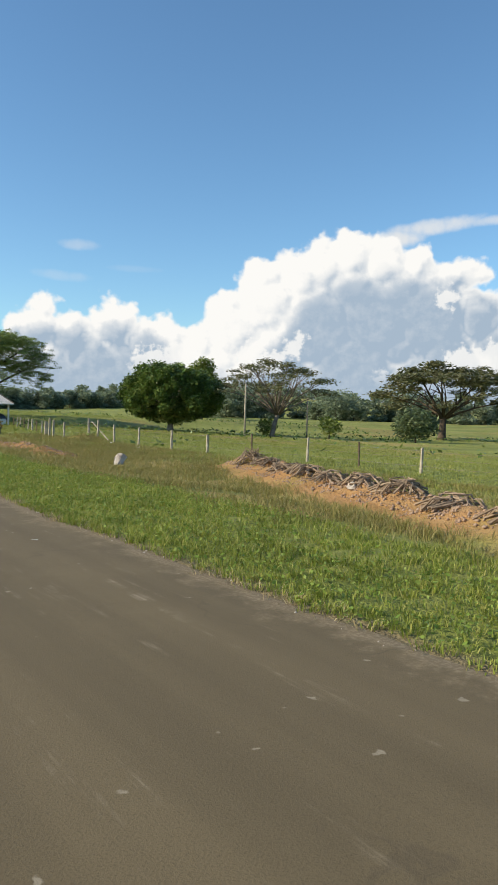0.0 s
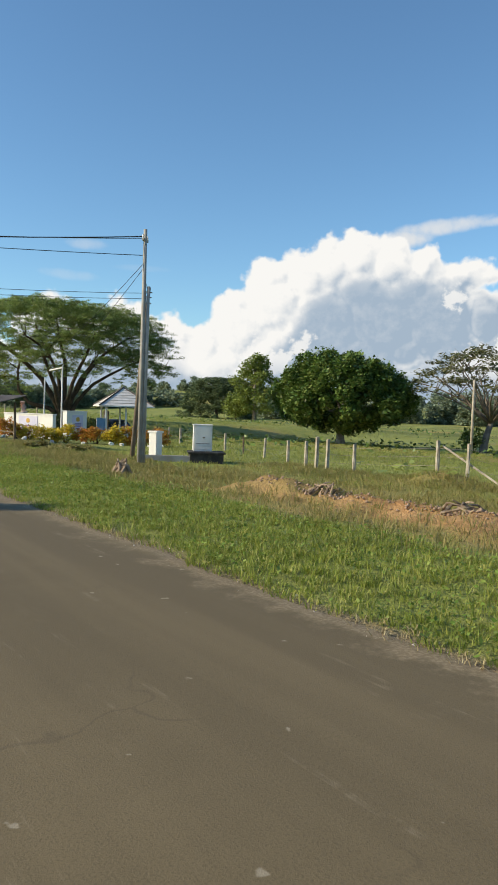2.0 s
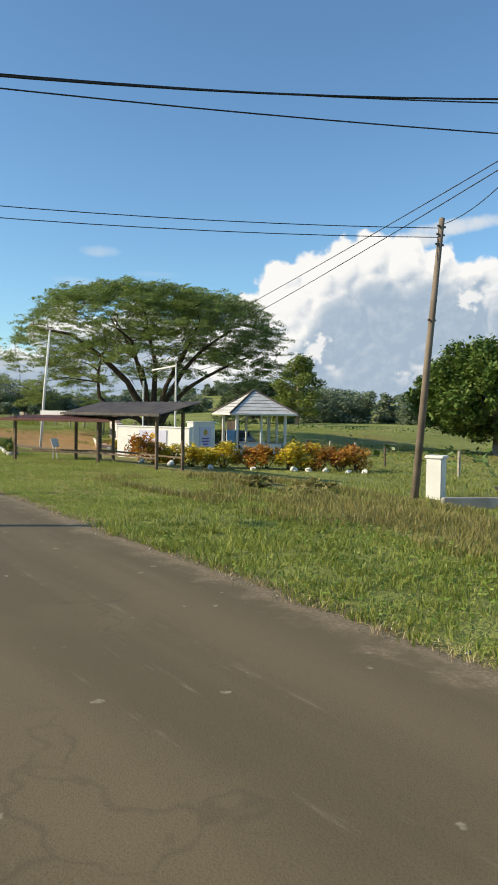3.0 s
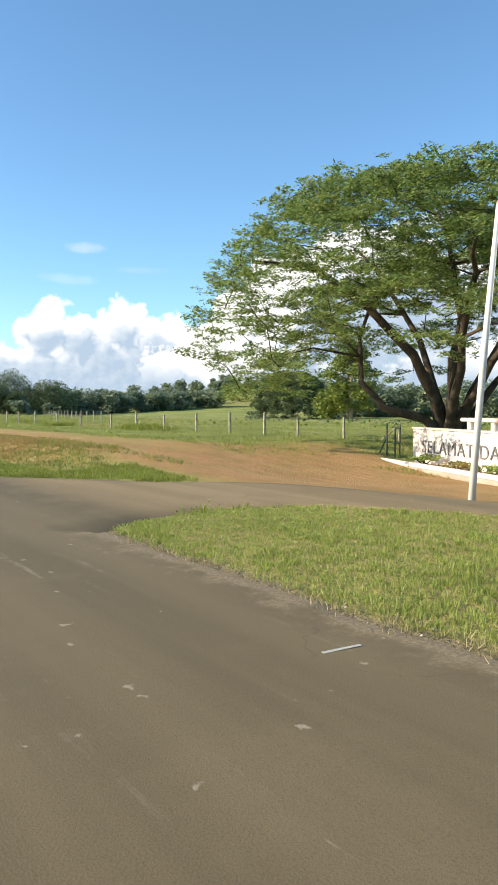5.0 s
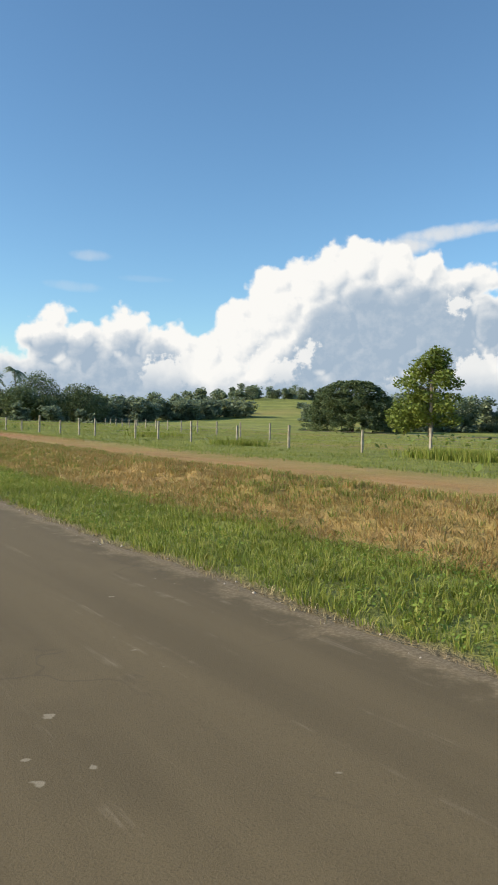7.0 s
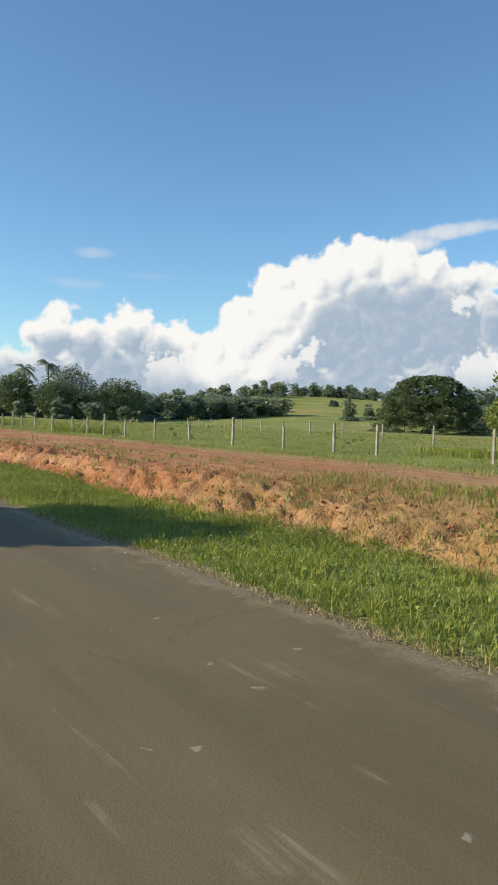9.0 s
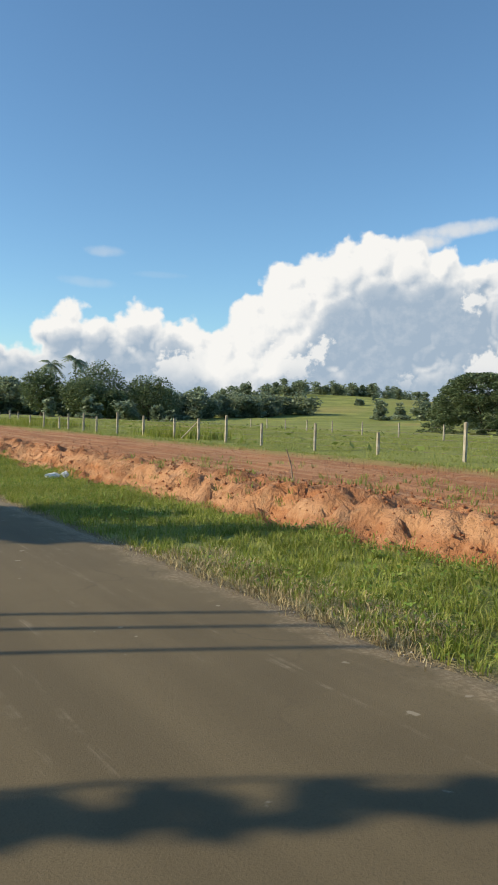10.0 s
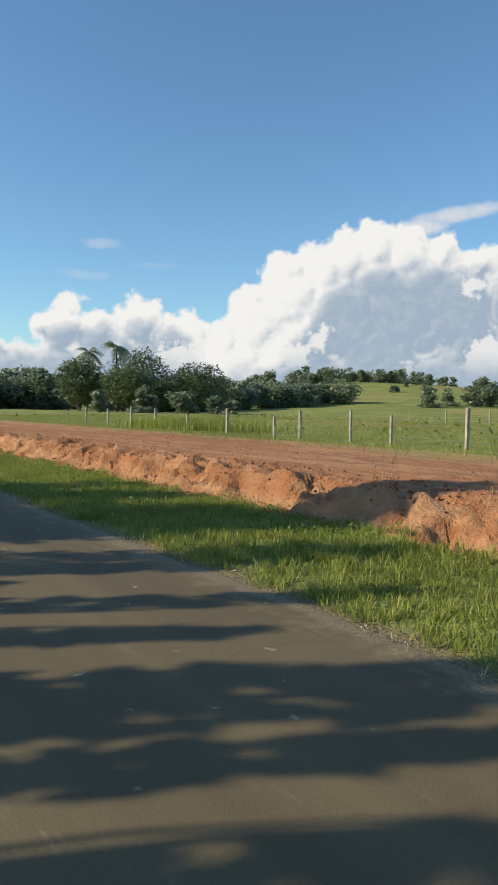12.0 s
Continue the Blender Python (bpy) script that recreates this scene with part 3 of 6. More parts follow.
def build_ground():
    xs = np.concatenate([[-3500, -900, -300, -120, -60, -30, -15, -8, -4, -2.2, -2.0, 0, 2, 4.2], np.arange(4.7, 8.2, 0.2), np.arange(8.2, 11.4, 0.09), np.arange(11.4, 20, 0.22), np.arange(20, 42, 0.8),
                         42 + 1.2 * 1.2 ** np.arange(46)])
    ys = np.concatenate([[-1500, -400, -120, -50, -25], np.arange(-12, 165, 0.3), np.arange(165, 262, 0.16), np.arange(262, 330, 1.4), 330 + 2.0 * 1.16 ** np.arange(54)])
    xs, ys = xs[xs < 4300], ys[ys < 4600]
    gx, gy = np.meshgrid(xs, ys)
    x, y = gx.ravel(), gy.ravel()
    z = land(x, y)
    nx, ny = len(xs), len(ys)
    i = (np.arange(ny - 1)[:, None] * nx + np.arange(nx - 1)[None]).ravel()
    ob = mesh_part("ground", np.stack([x, y, z], 1), np.stack([i, i + 1, i + nx + 1, i + nx], 1), GROUND, smooth_faces=True)
    tagged(ob, "green meadow with dry grass and red earth beside the road", "ground", kind="structure")
    a, c, d = 1 - step(y, 55, 72), step(y, 110, 120), step(y, 158, 182)
    n1, n2, n4 = rough_noise(x * 0.3, y * 0.3, 11.0), rough_noise(x * 1.1, y * 1.1, 12.0), rough_noise(x * 0.06, y * 0.03, 13.0)
    foot = 8.5 + 0.9 * (rough_noise(x * 0.16, y * 0.16, 1.0) - 0.5) + 0.5 * (rough_noise(x * 0.9, y * 0.9, 7.0) - 0.5)
    heap = np.minimum(from_heap(x, y, *HEAP), from_heap(x, y, *LOW_HEAP) + 0.2) + 1.2 * (n2 - 0.5)
    earth = 0.62 * (1 - step(heap, 1.0, 2.3)) * step(n1, 0.25, 0.5)
    earth = np.maximum(earth, 0.45 * np.exp(-((x - 24.3) ** 2 + (y - 55.6) ** 2) / 4.0))
    earth = np.maximum(earth, c * d * step(x, foot - 0.1, foot + 0.25) * (1 - step(x + 2.5 * (n1 - 0.5), 15.2, 17.6)))
    trackc = c * (1 - d) * step(x + 0.8 * (n2 - 0.5), 12.6, 13.3) * (1 - step(x + 1.2 * (n1 - 0.5), 14.6, 16.0)) * (0.2 + 0.35 * n2)
    yard = step(y, 96, 104) * (1 - step(y + 6 * (n1 - 0.5), 116, 124)) * step(x, 10.5, 13) * (1 - step(x - 0.38 * (y - 103.6) + 2.0 * (n2 - 0.5), 20.4, 21.6))
    mouth = yard * (0.25 + 0.4 * n2)
    lip = np.exp(-((x - road_edge(y) - 0.05) / 0.22) ** 2) * (0.4 + 0.6 * n2)
    earth = np.clip(np.maximum.reduce([earth, trackc, mouth]), 0, 1)
    dry = 0.7 * a * step(x + 1.4 * (n2 - 0.5), 9.4, 11.0) * (1 - step(x + 6 * (n1 - 0.5), 18, 25)) * step(n1 + 0.25 * (1 - step(heap, 1, 4)), 0.38, 0.62)
    dry = np.maximum(dry, c * step(x, foot - 0.3, foot + 0.6) * (1 - step(x + 3 * (n1 - 0.5), 16, 21)) * (0.75 + 0.25 * n1))
    dry = np.maximum(dry, 0.55 * step(n4, 0.55, 0.72) * step(x, 20, 40))
    dry = np.maximum.reduce([dry, 0.5 * lip, yard, 0.42 * step(y, 66, 74) * (1 - step(y, 100, 106)) * (1 - step(x, 15, 20))])
    grit = np.clip(step(x, 4.2, 4.6) * (1 - step(x - road_edge(y) + 0.4 * (n2 - 0.5), 0.1, 0.4)) * (0.6 + 0.8 * n2), 0, 1)
    for key, values in (("grit", grit), ("earth", earth), ("dry", np.clip(dry, 0, 1))):
        ob.data.attributes.new(key, "FLOAT", "POINT").data.foreach_set("value", values.astype(np.float32))


def build_road():
    y = np.concatenate([np.arange(-60, 300, 0.4), np.arange(300, 900, 3.0)])
    e = road_edge(y)
    cols = [np.full_like(y, -2.05), np.full_like(y, -1.2), np.full_like(y, 0.6), np.full_like(y, 2.4), e - 1.0, e - 0.25, e, e + 0.12]
    zs = [0.0, 0.012, 0.03, 0.03, 0.015, 0.006, 0.0, -0.03]
    n, k = len(y), len(cols)
    verts = np.stack([np.stack([c, y, np.full_like(y, z)], 1) for c, z in zip(cols, zs)], 1).reshape(-1, 3)
    i = (np.arange(n - 1)[:, None] * k + np.arange(k - 1)[None]).ravel()
    road = mesh_part("road", verts, np.stack([i, i + 1, i + k + 1, i + k], 1), ASPHALT)
    dust = np.tile([0.0, 0.0, 0.0, 0.0, 0.0, 0.5, 1.0, 1.0], n)
    road.data.attributes.new("dust", "FLOAT", "POINT").data.foreach_set("value", dust.astype(np.float32))
    tagged(road, "worn brown-grey asphalt country road with pale specks", "road", kind="structure")
    inner, outer = SIDE_ROAD[:9], SIDE_ROAD[9:][::-1]
    n, k = 72, 9
    f = np.linspace(0, 8, n)
    ix, iy = (np.interp(f, range(9), [p[q] for p in inner]) for q in (0, 1))
    ox, oy = (np.interp(f, range(9), [p[q] for p in outer]) for q in (0, 1))
    wob = 0.16 * (rough_noise(f * 6, f * 0, 71.0) - 0.5)
    iy, oy = iy + wob, oy - wob
    rows = []
    for j, w in enumerate(np.linspace(0, 1, k)):
        x, y = ix + (ox - ix) * w, iy + (oy - iy) * w
        edge = j in (0, k - 1)
        rows.append(np.stack([x, y, (0.004 if edge else 0.018) - gate_fall(x)], 1))
    skirt_in, skirt_out = rows[0] + [0, -0.1, -0.05], rows[-1] + [0, 0.1, -0.05]
    rows = [skirt_in] + rows + [skirt_out]
    k = len(rows)
    i = (np.arange(n - 1)[:, None] * k + np.arange(k - 1)[None]).ravel()
    side = mesh_part("side_road", np.stack(rows, 1).reshape(-1, 3), np.stack([i, i + k, i + k + 1, i + 1], 1), APRON)
    across = np.stack(rows, 1).reshape(-1, 3)[:, 0]
    for key, values in (("pale", step(across, 5.4, 7.6)), ("worn", np.exp(-((across - 6.3) / 0.75) ** 2))):
        side.data.attributes.new(key, "FLOAT", "POINT").data.foreach_set("value", values.astype(np.float32))
    tagged(side, "pale dusty side road branching off to a gateway", "side road", kind="structure")


build_ground()
build_road()

# ---- trees ----


def leaf_cards(centres, sizes, rng, up=0.5, slim=0.55, droop=0.0):
    """Vertices and faces of one bent leaf or spray at each centre."""
    n = len(centres)
    normal = rng.normal(size=(n, 3))
    normal[:, 2] = np.abs(normal[:, 2]) + up * 3
    normal /= np.linalg.norm(normal, axis=1)[:, None]
    along = np.cross(normal, rng.normal(size=(n, 3)))
    along /= np.linalg.norm(along, axis=1)[:, None] + 1e-9
    along[:, 2] -= droop
    side = np.cross(normal, along)
    s = sizes[:, None]
    fold = normal * s * 0.12
    v = np.stack([centres - along * s * 0.5, centres + side * s * slim * 0.5 - fold, centres + along * s * 0.5 - fold, centres - side * s * slim * 0.5 - fold], 1)
    f = np.arange(n * 4).reshape(n, 4)
    return v.reshape(-1, 3), f


def clump_points(clumps, count, rng, shell=0.5):
    """Points spread over ellipsoid clumps (x, y, z, rx, ry, rz), denser towards their skin."""
    clumps = np.asarray(clumps, dtype=float)
    vol = clumps[:, 3] * clumps[:, 4] + clumps[:, 3] * clumps[:, 5]
    which = rng.choice(len(clumps), size=count, p=vol / vol.sum())
    d = rng.normal(size=(count, 3))
    d /= np.linalg.norm(d, axis=1)[:, None]
    r = shell + (1 - shell) * rng.random(count) ** 0.6
    r *= 1 + 0.12 * rng.normal(size=count)
    return clumps[which, :3] + d * r[:, None] * clumps[which, 3:]


def build_tree(name, at, label, clumps, leaves, size, leaf, bark, trunk, limbs, seed, up=0.4, slim=0.55, shell=0.5, droop=0.0, grp="", category="tree"):
    """trunk: (height, radius, lean x, lean y); limbs: list of (point list, radius). Clumps and limbs from the foot of the tree."""
    rng = np.random.default_rng(seed)
    root = thing(name, at, label, category, grp)
    h, r, lx, ly = trunk
    pts = [(0, 0, -0.3), (0.02 * lx, 0.02 * ly, 0.15 * h), (0.3 * lx, 0.3 * ly, 0.5 * h), (lx, ly, h)]
    part("trunk", tube_bm(pts, [r * 1.7, r * 1.1, r * 0.95, r * 0.8], 10), bark, root, smooth_faces=True)
    for points, radius in limbs:
        n = len(points)
        part("limb", tube_bm(points, [radius * (1 - 0.8 * k / (n - 1)) for k in range(n)], 6), bark, root, smooth_faces=True)
    c = clump_points(clumps, leaves, rng, shell)
    c[:, 2] = np.maximum(c[:, 2], 0.15)
    v, f = leaf_cards(c, size * rng.uniform(0.6, 1.4, leaves), rng, up, slim, droop)
    mesh_part("crown", v, f, leaf, root)
    return root


def limb_paths(rng, start, ends, radius, sag=0.12, twigs=2):
    """Curved limbs from the fork to the clumps, with twigs."""
    out = []
    for e in ends:
        s, e = Vector(start), Vector(e)
        bend = Vector((rng.uniform(-1, 1), rng.uniform(-1, 1), rng.uniform(0.2, 1))) * (e - s).length * sag
        pts = [s + (e - s) * f + bend * math.sin(math.pi * f) for f in (0, 0.25, 0.5, 0.75, 1)]
        out.append((pts, radius * (0.6 + 0.5 * rng.random())))
        for _ in range(twigs):
            f = rng.choice([1, 2, 3])
            tip = pts[f] + Vector((rng.uniform(-1, 1), rng.uniform(-1, 1), rng.uniform(0.1, 0.9))) * (e - s).length * 0.35
            mid = (pts[f] + tip) / 2 + Vector((0, 0, 0.05 * (e - s).length))
            out.append(([pts[f], mid, tip], radius * 0.35))
    return out


def umbrella(rng, wide, top, low, count, centre=(0, 0), flat=0.28, tier=0.0, power=2.2, lump=(0.13, 0.24)):
    """Flat sprays laid over a broad dome."""
    out = []
    for k in range(count):
        r = wide * math.sqrt((k + 0.5) / count) * rng.uniform(0.88, 1.06)
        a = k * 2.39996 + rng.uniform(-0.3, 0.3)
        z = top - (top - low) * (r / wide) ** power - rng.uniform(0, tier)
        s = wide * rng.uniform(*lump)
        out.append((centre[0] + r * math.cos(a), centre[1] + r * math.sin(a), z - s * flat, s, s, s * flat))
    return out


def ball_crown(rng, wide, base, top, count, lump=0.4):
    out = []
    mid, half = (base + top) / 2, (top - base) / 2
    for k in range(count):
        u = 1 - 2 * (k + 0.5) / count
        a = k * 2.39996
        q = math.sqrt(1 - u * u) * (1 + 0.12 * (u < 0))
        s = lump * min(wide, half) * rng.uniform(0.75, 1.2)
        f = 1 - 0.8 * lump
        out.append((wide * f * q * math.cos(a) * rng.uniform(0.82, 1.1), wide * f * q * math.sin(a) * rng.uniform(0.82, 1.1), mid + half * f * u * rng.uniform(0.86, 1.08), s, s, s * 0.85))
    return out


def rain_tree(at, label, wide, top, low, seed, leaves, size, leaf=RAIN, bark=BARK, fork=3.0, radius=0.55, lean=(0, 0), count=60, centre=(0, 0), tier=1.5, ends=14, up=0.7, twigs=3, power=2.2, sag=0.10):
    rng = random.Random(seed)
    cl = umbrella(rng, wide, top, low, count, centre, tier=tier, power=power)
    tips = [(c[0], c[1], c[2]) for c in cl[count // 8::max(1, count // ends)]]
    limbs = limb_paths(rng, (lean[0], lean[1], fork - 0.1), tips, radius * 0.42, sag, twigs)
    return build_tree("rain_tree", at, label, cl, leaves, size, leaf, bark, (fork, radius, lean[0], lean[1]), limbs, seed, up, 0.5, 0.2)


def round_tree(name, at, label, wide, base, top, seed, leaves, size, leaf, bark=BARK, radius=0.3, count=40, lump=0.4, grp="", category="tree", shell=0.5, up=0.4, droop=0.2):
    rng = random.Random(seed)
    cl = ball_crown(rng, wide, base, top, count, lump)
    tips = [c[:3] for c in cl[::max(1, count // 6)]]
    fork = base + 0.25 * (top - base)
    limbs = limb_paths(rng, (0, 0, fork - 0.05), tips, radius * 0.5, 0.1, 0)
    return build_tree(name, at, label, cl, leaves, size, leaf, bark, (fork, radius, rng.uniform(-.3, .3), rng.uniform(-.3, .3)), limbs, seed, up, 0.6, shell, droop, grp, category)


def tall_tree(at, label, wide, base, top, seed, leaves, size, leaf, bark=PALE_BARK, radius=0.25, grp="", tiers=6, name="tree"):
    """An open, tiered crown round one leading stem."""
    rng = random.Random(seed)
    cl, tips = [], []
    for k in range(tiers):
        f = k / (tiers - 1)
        w = wide * (0.85 + 0.15 * math.sin(math.pi * f) - 0.5 * f * f)
        z = base + (top - base) * f
        for j in range(5 if k < tiers - 1 else 2):
            a = j * 1.2566 + k * 0.7 + rng.uniform(-0.35, 0.35)
            q = w * rng.uniform(0.35, 0.95)
            s = wide * rng.uniform(0.26, 0.42)
            cl.append((q * math.cos(a), q * math.sin(a), z + rng.uniform(-0.04, 0.04) * (top - base), s, s, s * 0.62))
            if j < 3:
                tips.append(cl[-1][:3])
    limbs = []
    for t in tips:
        s = Vector((0, 0, max(0.5, t[2] - (top - base) * 0.12)))
        limbs.append(([s, (s + Vector(t)) / 2 + Vector((0, 0, 0.1)), Vector(t)], radius * 0.3))
    return build_tree(name, at, label, cl, leaves, size, leaf, bark, (top * 0.95, radius, 0.2, 0.1), limbs, seed, 0.4, 0.6, 0.3, 0.1, grp)


def palm_tree(at, label, height, seed, span=2.6, leaf=HAZED_WOOD, grp=""):
    rng = random.Random(seed)
    root = thing("palm_tree", at, label, "palm", grp)
    lean = (rng.uniform(-0.6, 0.6), rng.uniform(-0.6, 0.6))
    part("trunk", tube_bm([(0, 0, -0.2), (lean[0] * 0.3, lean[1] * 0.3, height * 0.5), (lean[0], lean[1], height)], [0.26, 0.18, 0.15], 8), BARK, root, smooth_faces=True)
    for k in range(15):
        a, rise = k * 2.39996, rng.uniform(-0.35, 1.1)
        verts, faces = [], []
        for j in range(11):
            f = j / 10
            c = Vector((lean[0] + math.cos(a) * span * f, lean[1] + math.sin(a) * span * f, height + span * (rise * f - 0.9 * f * f)))
            side = Vector((-math.sin(a), math.cos(a), 0))
            reach = span * 0.34 * math.sin(math.pi * (0.12 + 0.85 * f))
            ahead = Vector((math.cos(a), math.sin(a), 0)) * span * 0.12
            verts += [c, c + side * reach + ahead - Vector((0, 0, reach * 0.6)), c - side * reach + ahead - Vector((0, 0, reach * 0.6))]
            if j:
                i = 3 * j
                faces += [(i - 3, i, i - 2), (i - 3, i - 1, i)]
        mesh_part("frond", verts, faces, leaf, root)
    return root


# the first meadow
round_tree("mango_tree", on(54.8, 95), "broad dense dark green mango tree with pale trunk in the meadow", 8.3, 0.9, 10.4, 11, 46000, 0.4, MANGO, PALE_BARK, 0.42, 100, 0.27, shell=0.35)
rain_tree(on(66, 84.7), "half bare umbrella tree with pale branches in the meadow", 8.6, 11.8, 7.8, 12, 4200, 0.5, SPARSE, GREY_BARK, 3.2, 0.36, (0.6, -0.3), 44, (0.5, 0), 1.8, 22, twigs=5)
rain_tree(on(97.4, 79.3), "wide flat-topped olive green tree in the meadow", 12.5, 13.6, 7.2, 13, 9000, 0.75, SPARSE, BARK, 3.5, 0.6, (0.4, 0.2), 52, (1, 0), 2.2, 16)
round_tree("bush", on(78, 68), "dark green bush below a spreading tree", 3.6, 0.0, 5.0, 14, 2600, 0.5, DARKWOOD, BARK, 0.12, 26, 0.45, category="bush")
round_tree("bush", on(72, 79), "light green young shrub in the meadow", 1.9, 0.2, 3.6, 15, 700, 0.4, LIGHT, BARK, 0.08, 14, 0.45, category="bush")
round_tree("bush", on(66, 86), "small light green shrub beside a pale trunk", 1.8, 0.1, 3.0, 16, 600, 0.4, LIGHT, BARK, 0.08, 14, 0.45, category="bush")
# the tree beyond the gateway


def great_tree(at, label, seed):
    """Short trunk, arching and twisted main limbs that fork again, broad crown of feathery sprays, drooping low on one side."""
    rng = random.Random(seed)
    droop, face = Vector((-0.86, 0.51, 0)), Vector((-0.51, -0.86, 0))
    pads = []
    for k in range(330):
        f = (k + 0.5) / 330
        a, r = k * 2.39996, math.sqrt(f)
        out = Vector((math.cos(a), math.sin(a), 0))
        hang = 0.5 + 0.5 * out.dot(droop)
        low = 7.0 - 3.9 * hang ** 1.2
        reach = 12.0 + 1.3 * hang ** 2
        z = low + (13.4 - low - 0.5 * (1 - hang)) * (1 - r ** 5.0) ** 0.6
        if r < 0.85 and rng.random() < 0.10:
            continue
        p = out * r * reach * rng.uniform(0.92, 1.07)
        pads.append((p.x, p.y, z + rng.uniform(-0.7, 0.25), rng.uniform(0.95, 1.7)))
    for k in range(190):
        a, r = k * 2.39996 + 0.5, math.sqrt((k + 0.5) / 190)
        out = Vector((math.cos(a), math.sin(a), 0))
        p = out * r * 11.8
        pads.append((p.x, p.y, 4.9 + 4.4 * (1 - r ** 2) + rng.uniform(0, 3.4) - 2.4 * r * (0.5 + 0.5 * out.dot(droop)), rng.uniform(0.75, 1.3)))
    sprays = []
    for x, y, z, s in pads:
        for _ in range(13):
            a, r = rng.uniform(0, 6.283), s * math.sqrt(rng.random())
            w = rng.uniform(0.32, 0.62)
            sprays.append((x + r * math.cos(a), y + r * math.sin(a), z + rng.uniform(-0.35, 0.35) * s - 0.12 * r * r, w, w, w * 0.34))
    # main limbs: steps towards the drooping side, towards the road, and up
    mains = [([(0.4, 0.1, 0.6), (1.6, 0.4, 1.7), (3.5, 0.6, 2.3), (4.7, 0.5, 3.6), (4.9, 0.4, 6.0), (4.3, 0.8, 8.4)], 0.34),
             ([(0.3, 0.1, 1.2), (0.9, 0.5, 2.8), (2.4, 1.0, 5.0), (4.6, 1.4, 7.4), (7.4, 1.6, 9.2), (10.4, 1.4, 9.6)], 0.44),
             ([(0.2, -0.3, 1.2), (0.6, -0.9, 3.2), (1.3, -1.8, 6.0), (2.6, -2.6, 9.0), (4.2, -4.0, 11.4)], 0.36),
             ([(0.0, 0.2, 1.4), (-0.3, 0.5, 3.6), (-0.5, 0.9, 6.6), (0.6, 1.4, 9.6), (1.0, 1.0, 12.4)], 0.40),
             ([(-0.4, 0.0, 1.0), (-1.1, 0.4, 3.0), (-2.6, 0.6, 5.8), (-4.6, 0.4, 8.2), (-7.2, 0.4, 10.0)], 0.42),
             ([(-0.6, 0.1, 0.8), (-1.5, 0.3, 2.4), (-3.6, 0.4, 4.6), (-6.4, 0.8, 6.4), (-9.4, 0.8, 7.6)], 0.34),
             ([(0.1, 0.5, 1.0), (0.2, 1.8, 2.8), (0.9, 4.2, 5.6), (1.4, 7.0, 8.2), (2.4, 9.4, 9.0)], 0.36),
             ([(-0.2, 0.5, 1.0), (-0.9, 1.6, 3.0), (-2.2, 3.6, 6.2), (-3.8, 6.0, 8.8), (-4.4, 8.0, 9.8)], 0.33),
             ([(-0.1, -0.5, 1.0), (-0.8, -2.0, 3.4), (-2.0, -4.6, 6.6), (-3.4, -7.2, 9.0)], 0.34)]
    limbs, nodes = [], []
    for steps, radius in mains:
        pts = [Vector((0, 0, -0.2))]
        for d, f, up in steps:
            pts.append(droop * d + face * f + Vector((rng.uniform(-.2, .2), rng.uniform(-.2, .2), up)))
        fine = []
        for p, q in zip(pts, pts[1:]):
            mid = p.lerp(q, 0.5) + Vector((rng.uniform(-.16, .16), rng.uniform(-.16, .16), rng.uniform(-.05, .15)))
            fine += [p, mid]
        fine.append(pts[-1])
        limbs.append((fine, radius))
        nodes += [(p, radius * (1 - 0.8 * k / len(fine))) for k, p in enumerate(fine) if k >= 5]
    for c in sorted(pads, key=lambda q: (Vector(q[:3]) - Vector((0, 0, 6))).length):
        p = Vector(c[:3])
        n, r = min(nodes, key=lambda q: (q[0] - p).length + (4 if q[0].z > p.z + 0.5 else 0))
        mid = n.lerp(p, 0.5) + Vector((rng.uniform(-.5, .5), rng.uniform(-.5, .5), 0.08 * (p - n).length))
        limbs.append(([n, mid, p], max(0.03, r * 0.5)))
        nodes += [(mid, r * 0.6), (p, r * 0.42)]
    return build_tree("rain_tree", at, label, sprays, 220000, 0.2, RAIN, BARK, (1.5, 0.7, 0.1, 0.1), limbs, seed, 0.6, 0.45, 0.15)


great_tree(on(31.4, 116), "huge spreading rain tree with dark forked limbs behind the sign wall", 21)
# the wide pasture
tall_tree(on(175, 277), "tall open light green tree with pale trunk on the pasture", 10.2, 6.0, 26.0, 23, 8000, 1.1, LIGHT, PALE_BARK, 0.55, tiers=7)
round_tree("bush", on(171, 284), "green thicket at the foot of a tall tree", 6.0, 0.0, 12.0, 24, 1500, 1.1, LIGHT, BARK, 0.2, 22, 0.45, category="bush")
rng_dome = random.Random(31)
build_tree("rain_tree", on(190, 328), "broad domed dark green tree alone on the pasture",
           umbrella(rng_dome, 18.6, 19.6, 1.4, 260, tier=0.6, flat=0.6, power=3.0, lump=(0.07, 0.12)) + umbrella(rng_dome, 16.5, 16, 2, 130, tier=4.0, flat=0.8, lump=(0.09, 0.14)), 42000, 0.8, DARKWOOD, BARK, (4, 0.8, 0, 0),
           limb_paths(rng_dome, (0, 0, 3.8), [(8, 0, 10), (-7, 4, 10), (0, -8, 10), (3, 8, 11)], 0.4), 31, 0.5, 0.6, 0.3)
for k, (x, y, w, top, low) in enumerate([(122, 425, 12, 17, 0.5), (108, 440, 11, 22, 1), (94, 418, 9, 15, 0.5), (134, 446, 11, 15, 0.5), (84, 432, 8, 18, 1), (101, 412, 7, 11, 0)]):
    round_tree("tree", on(x, y), "dense dark green tree in a clump at the pasture edge", w, low, top, 40 + k, 6500, 0.8, DARKWOOD, BARK, 0.4, 34, 0.42, "clump of dark trees")
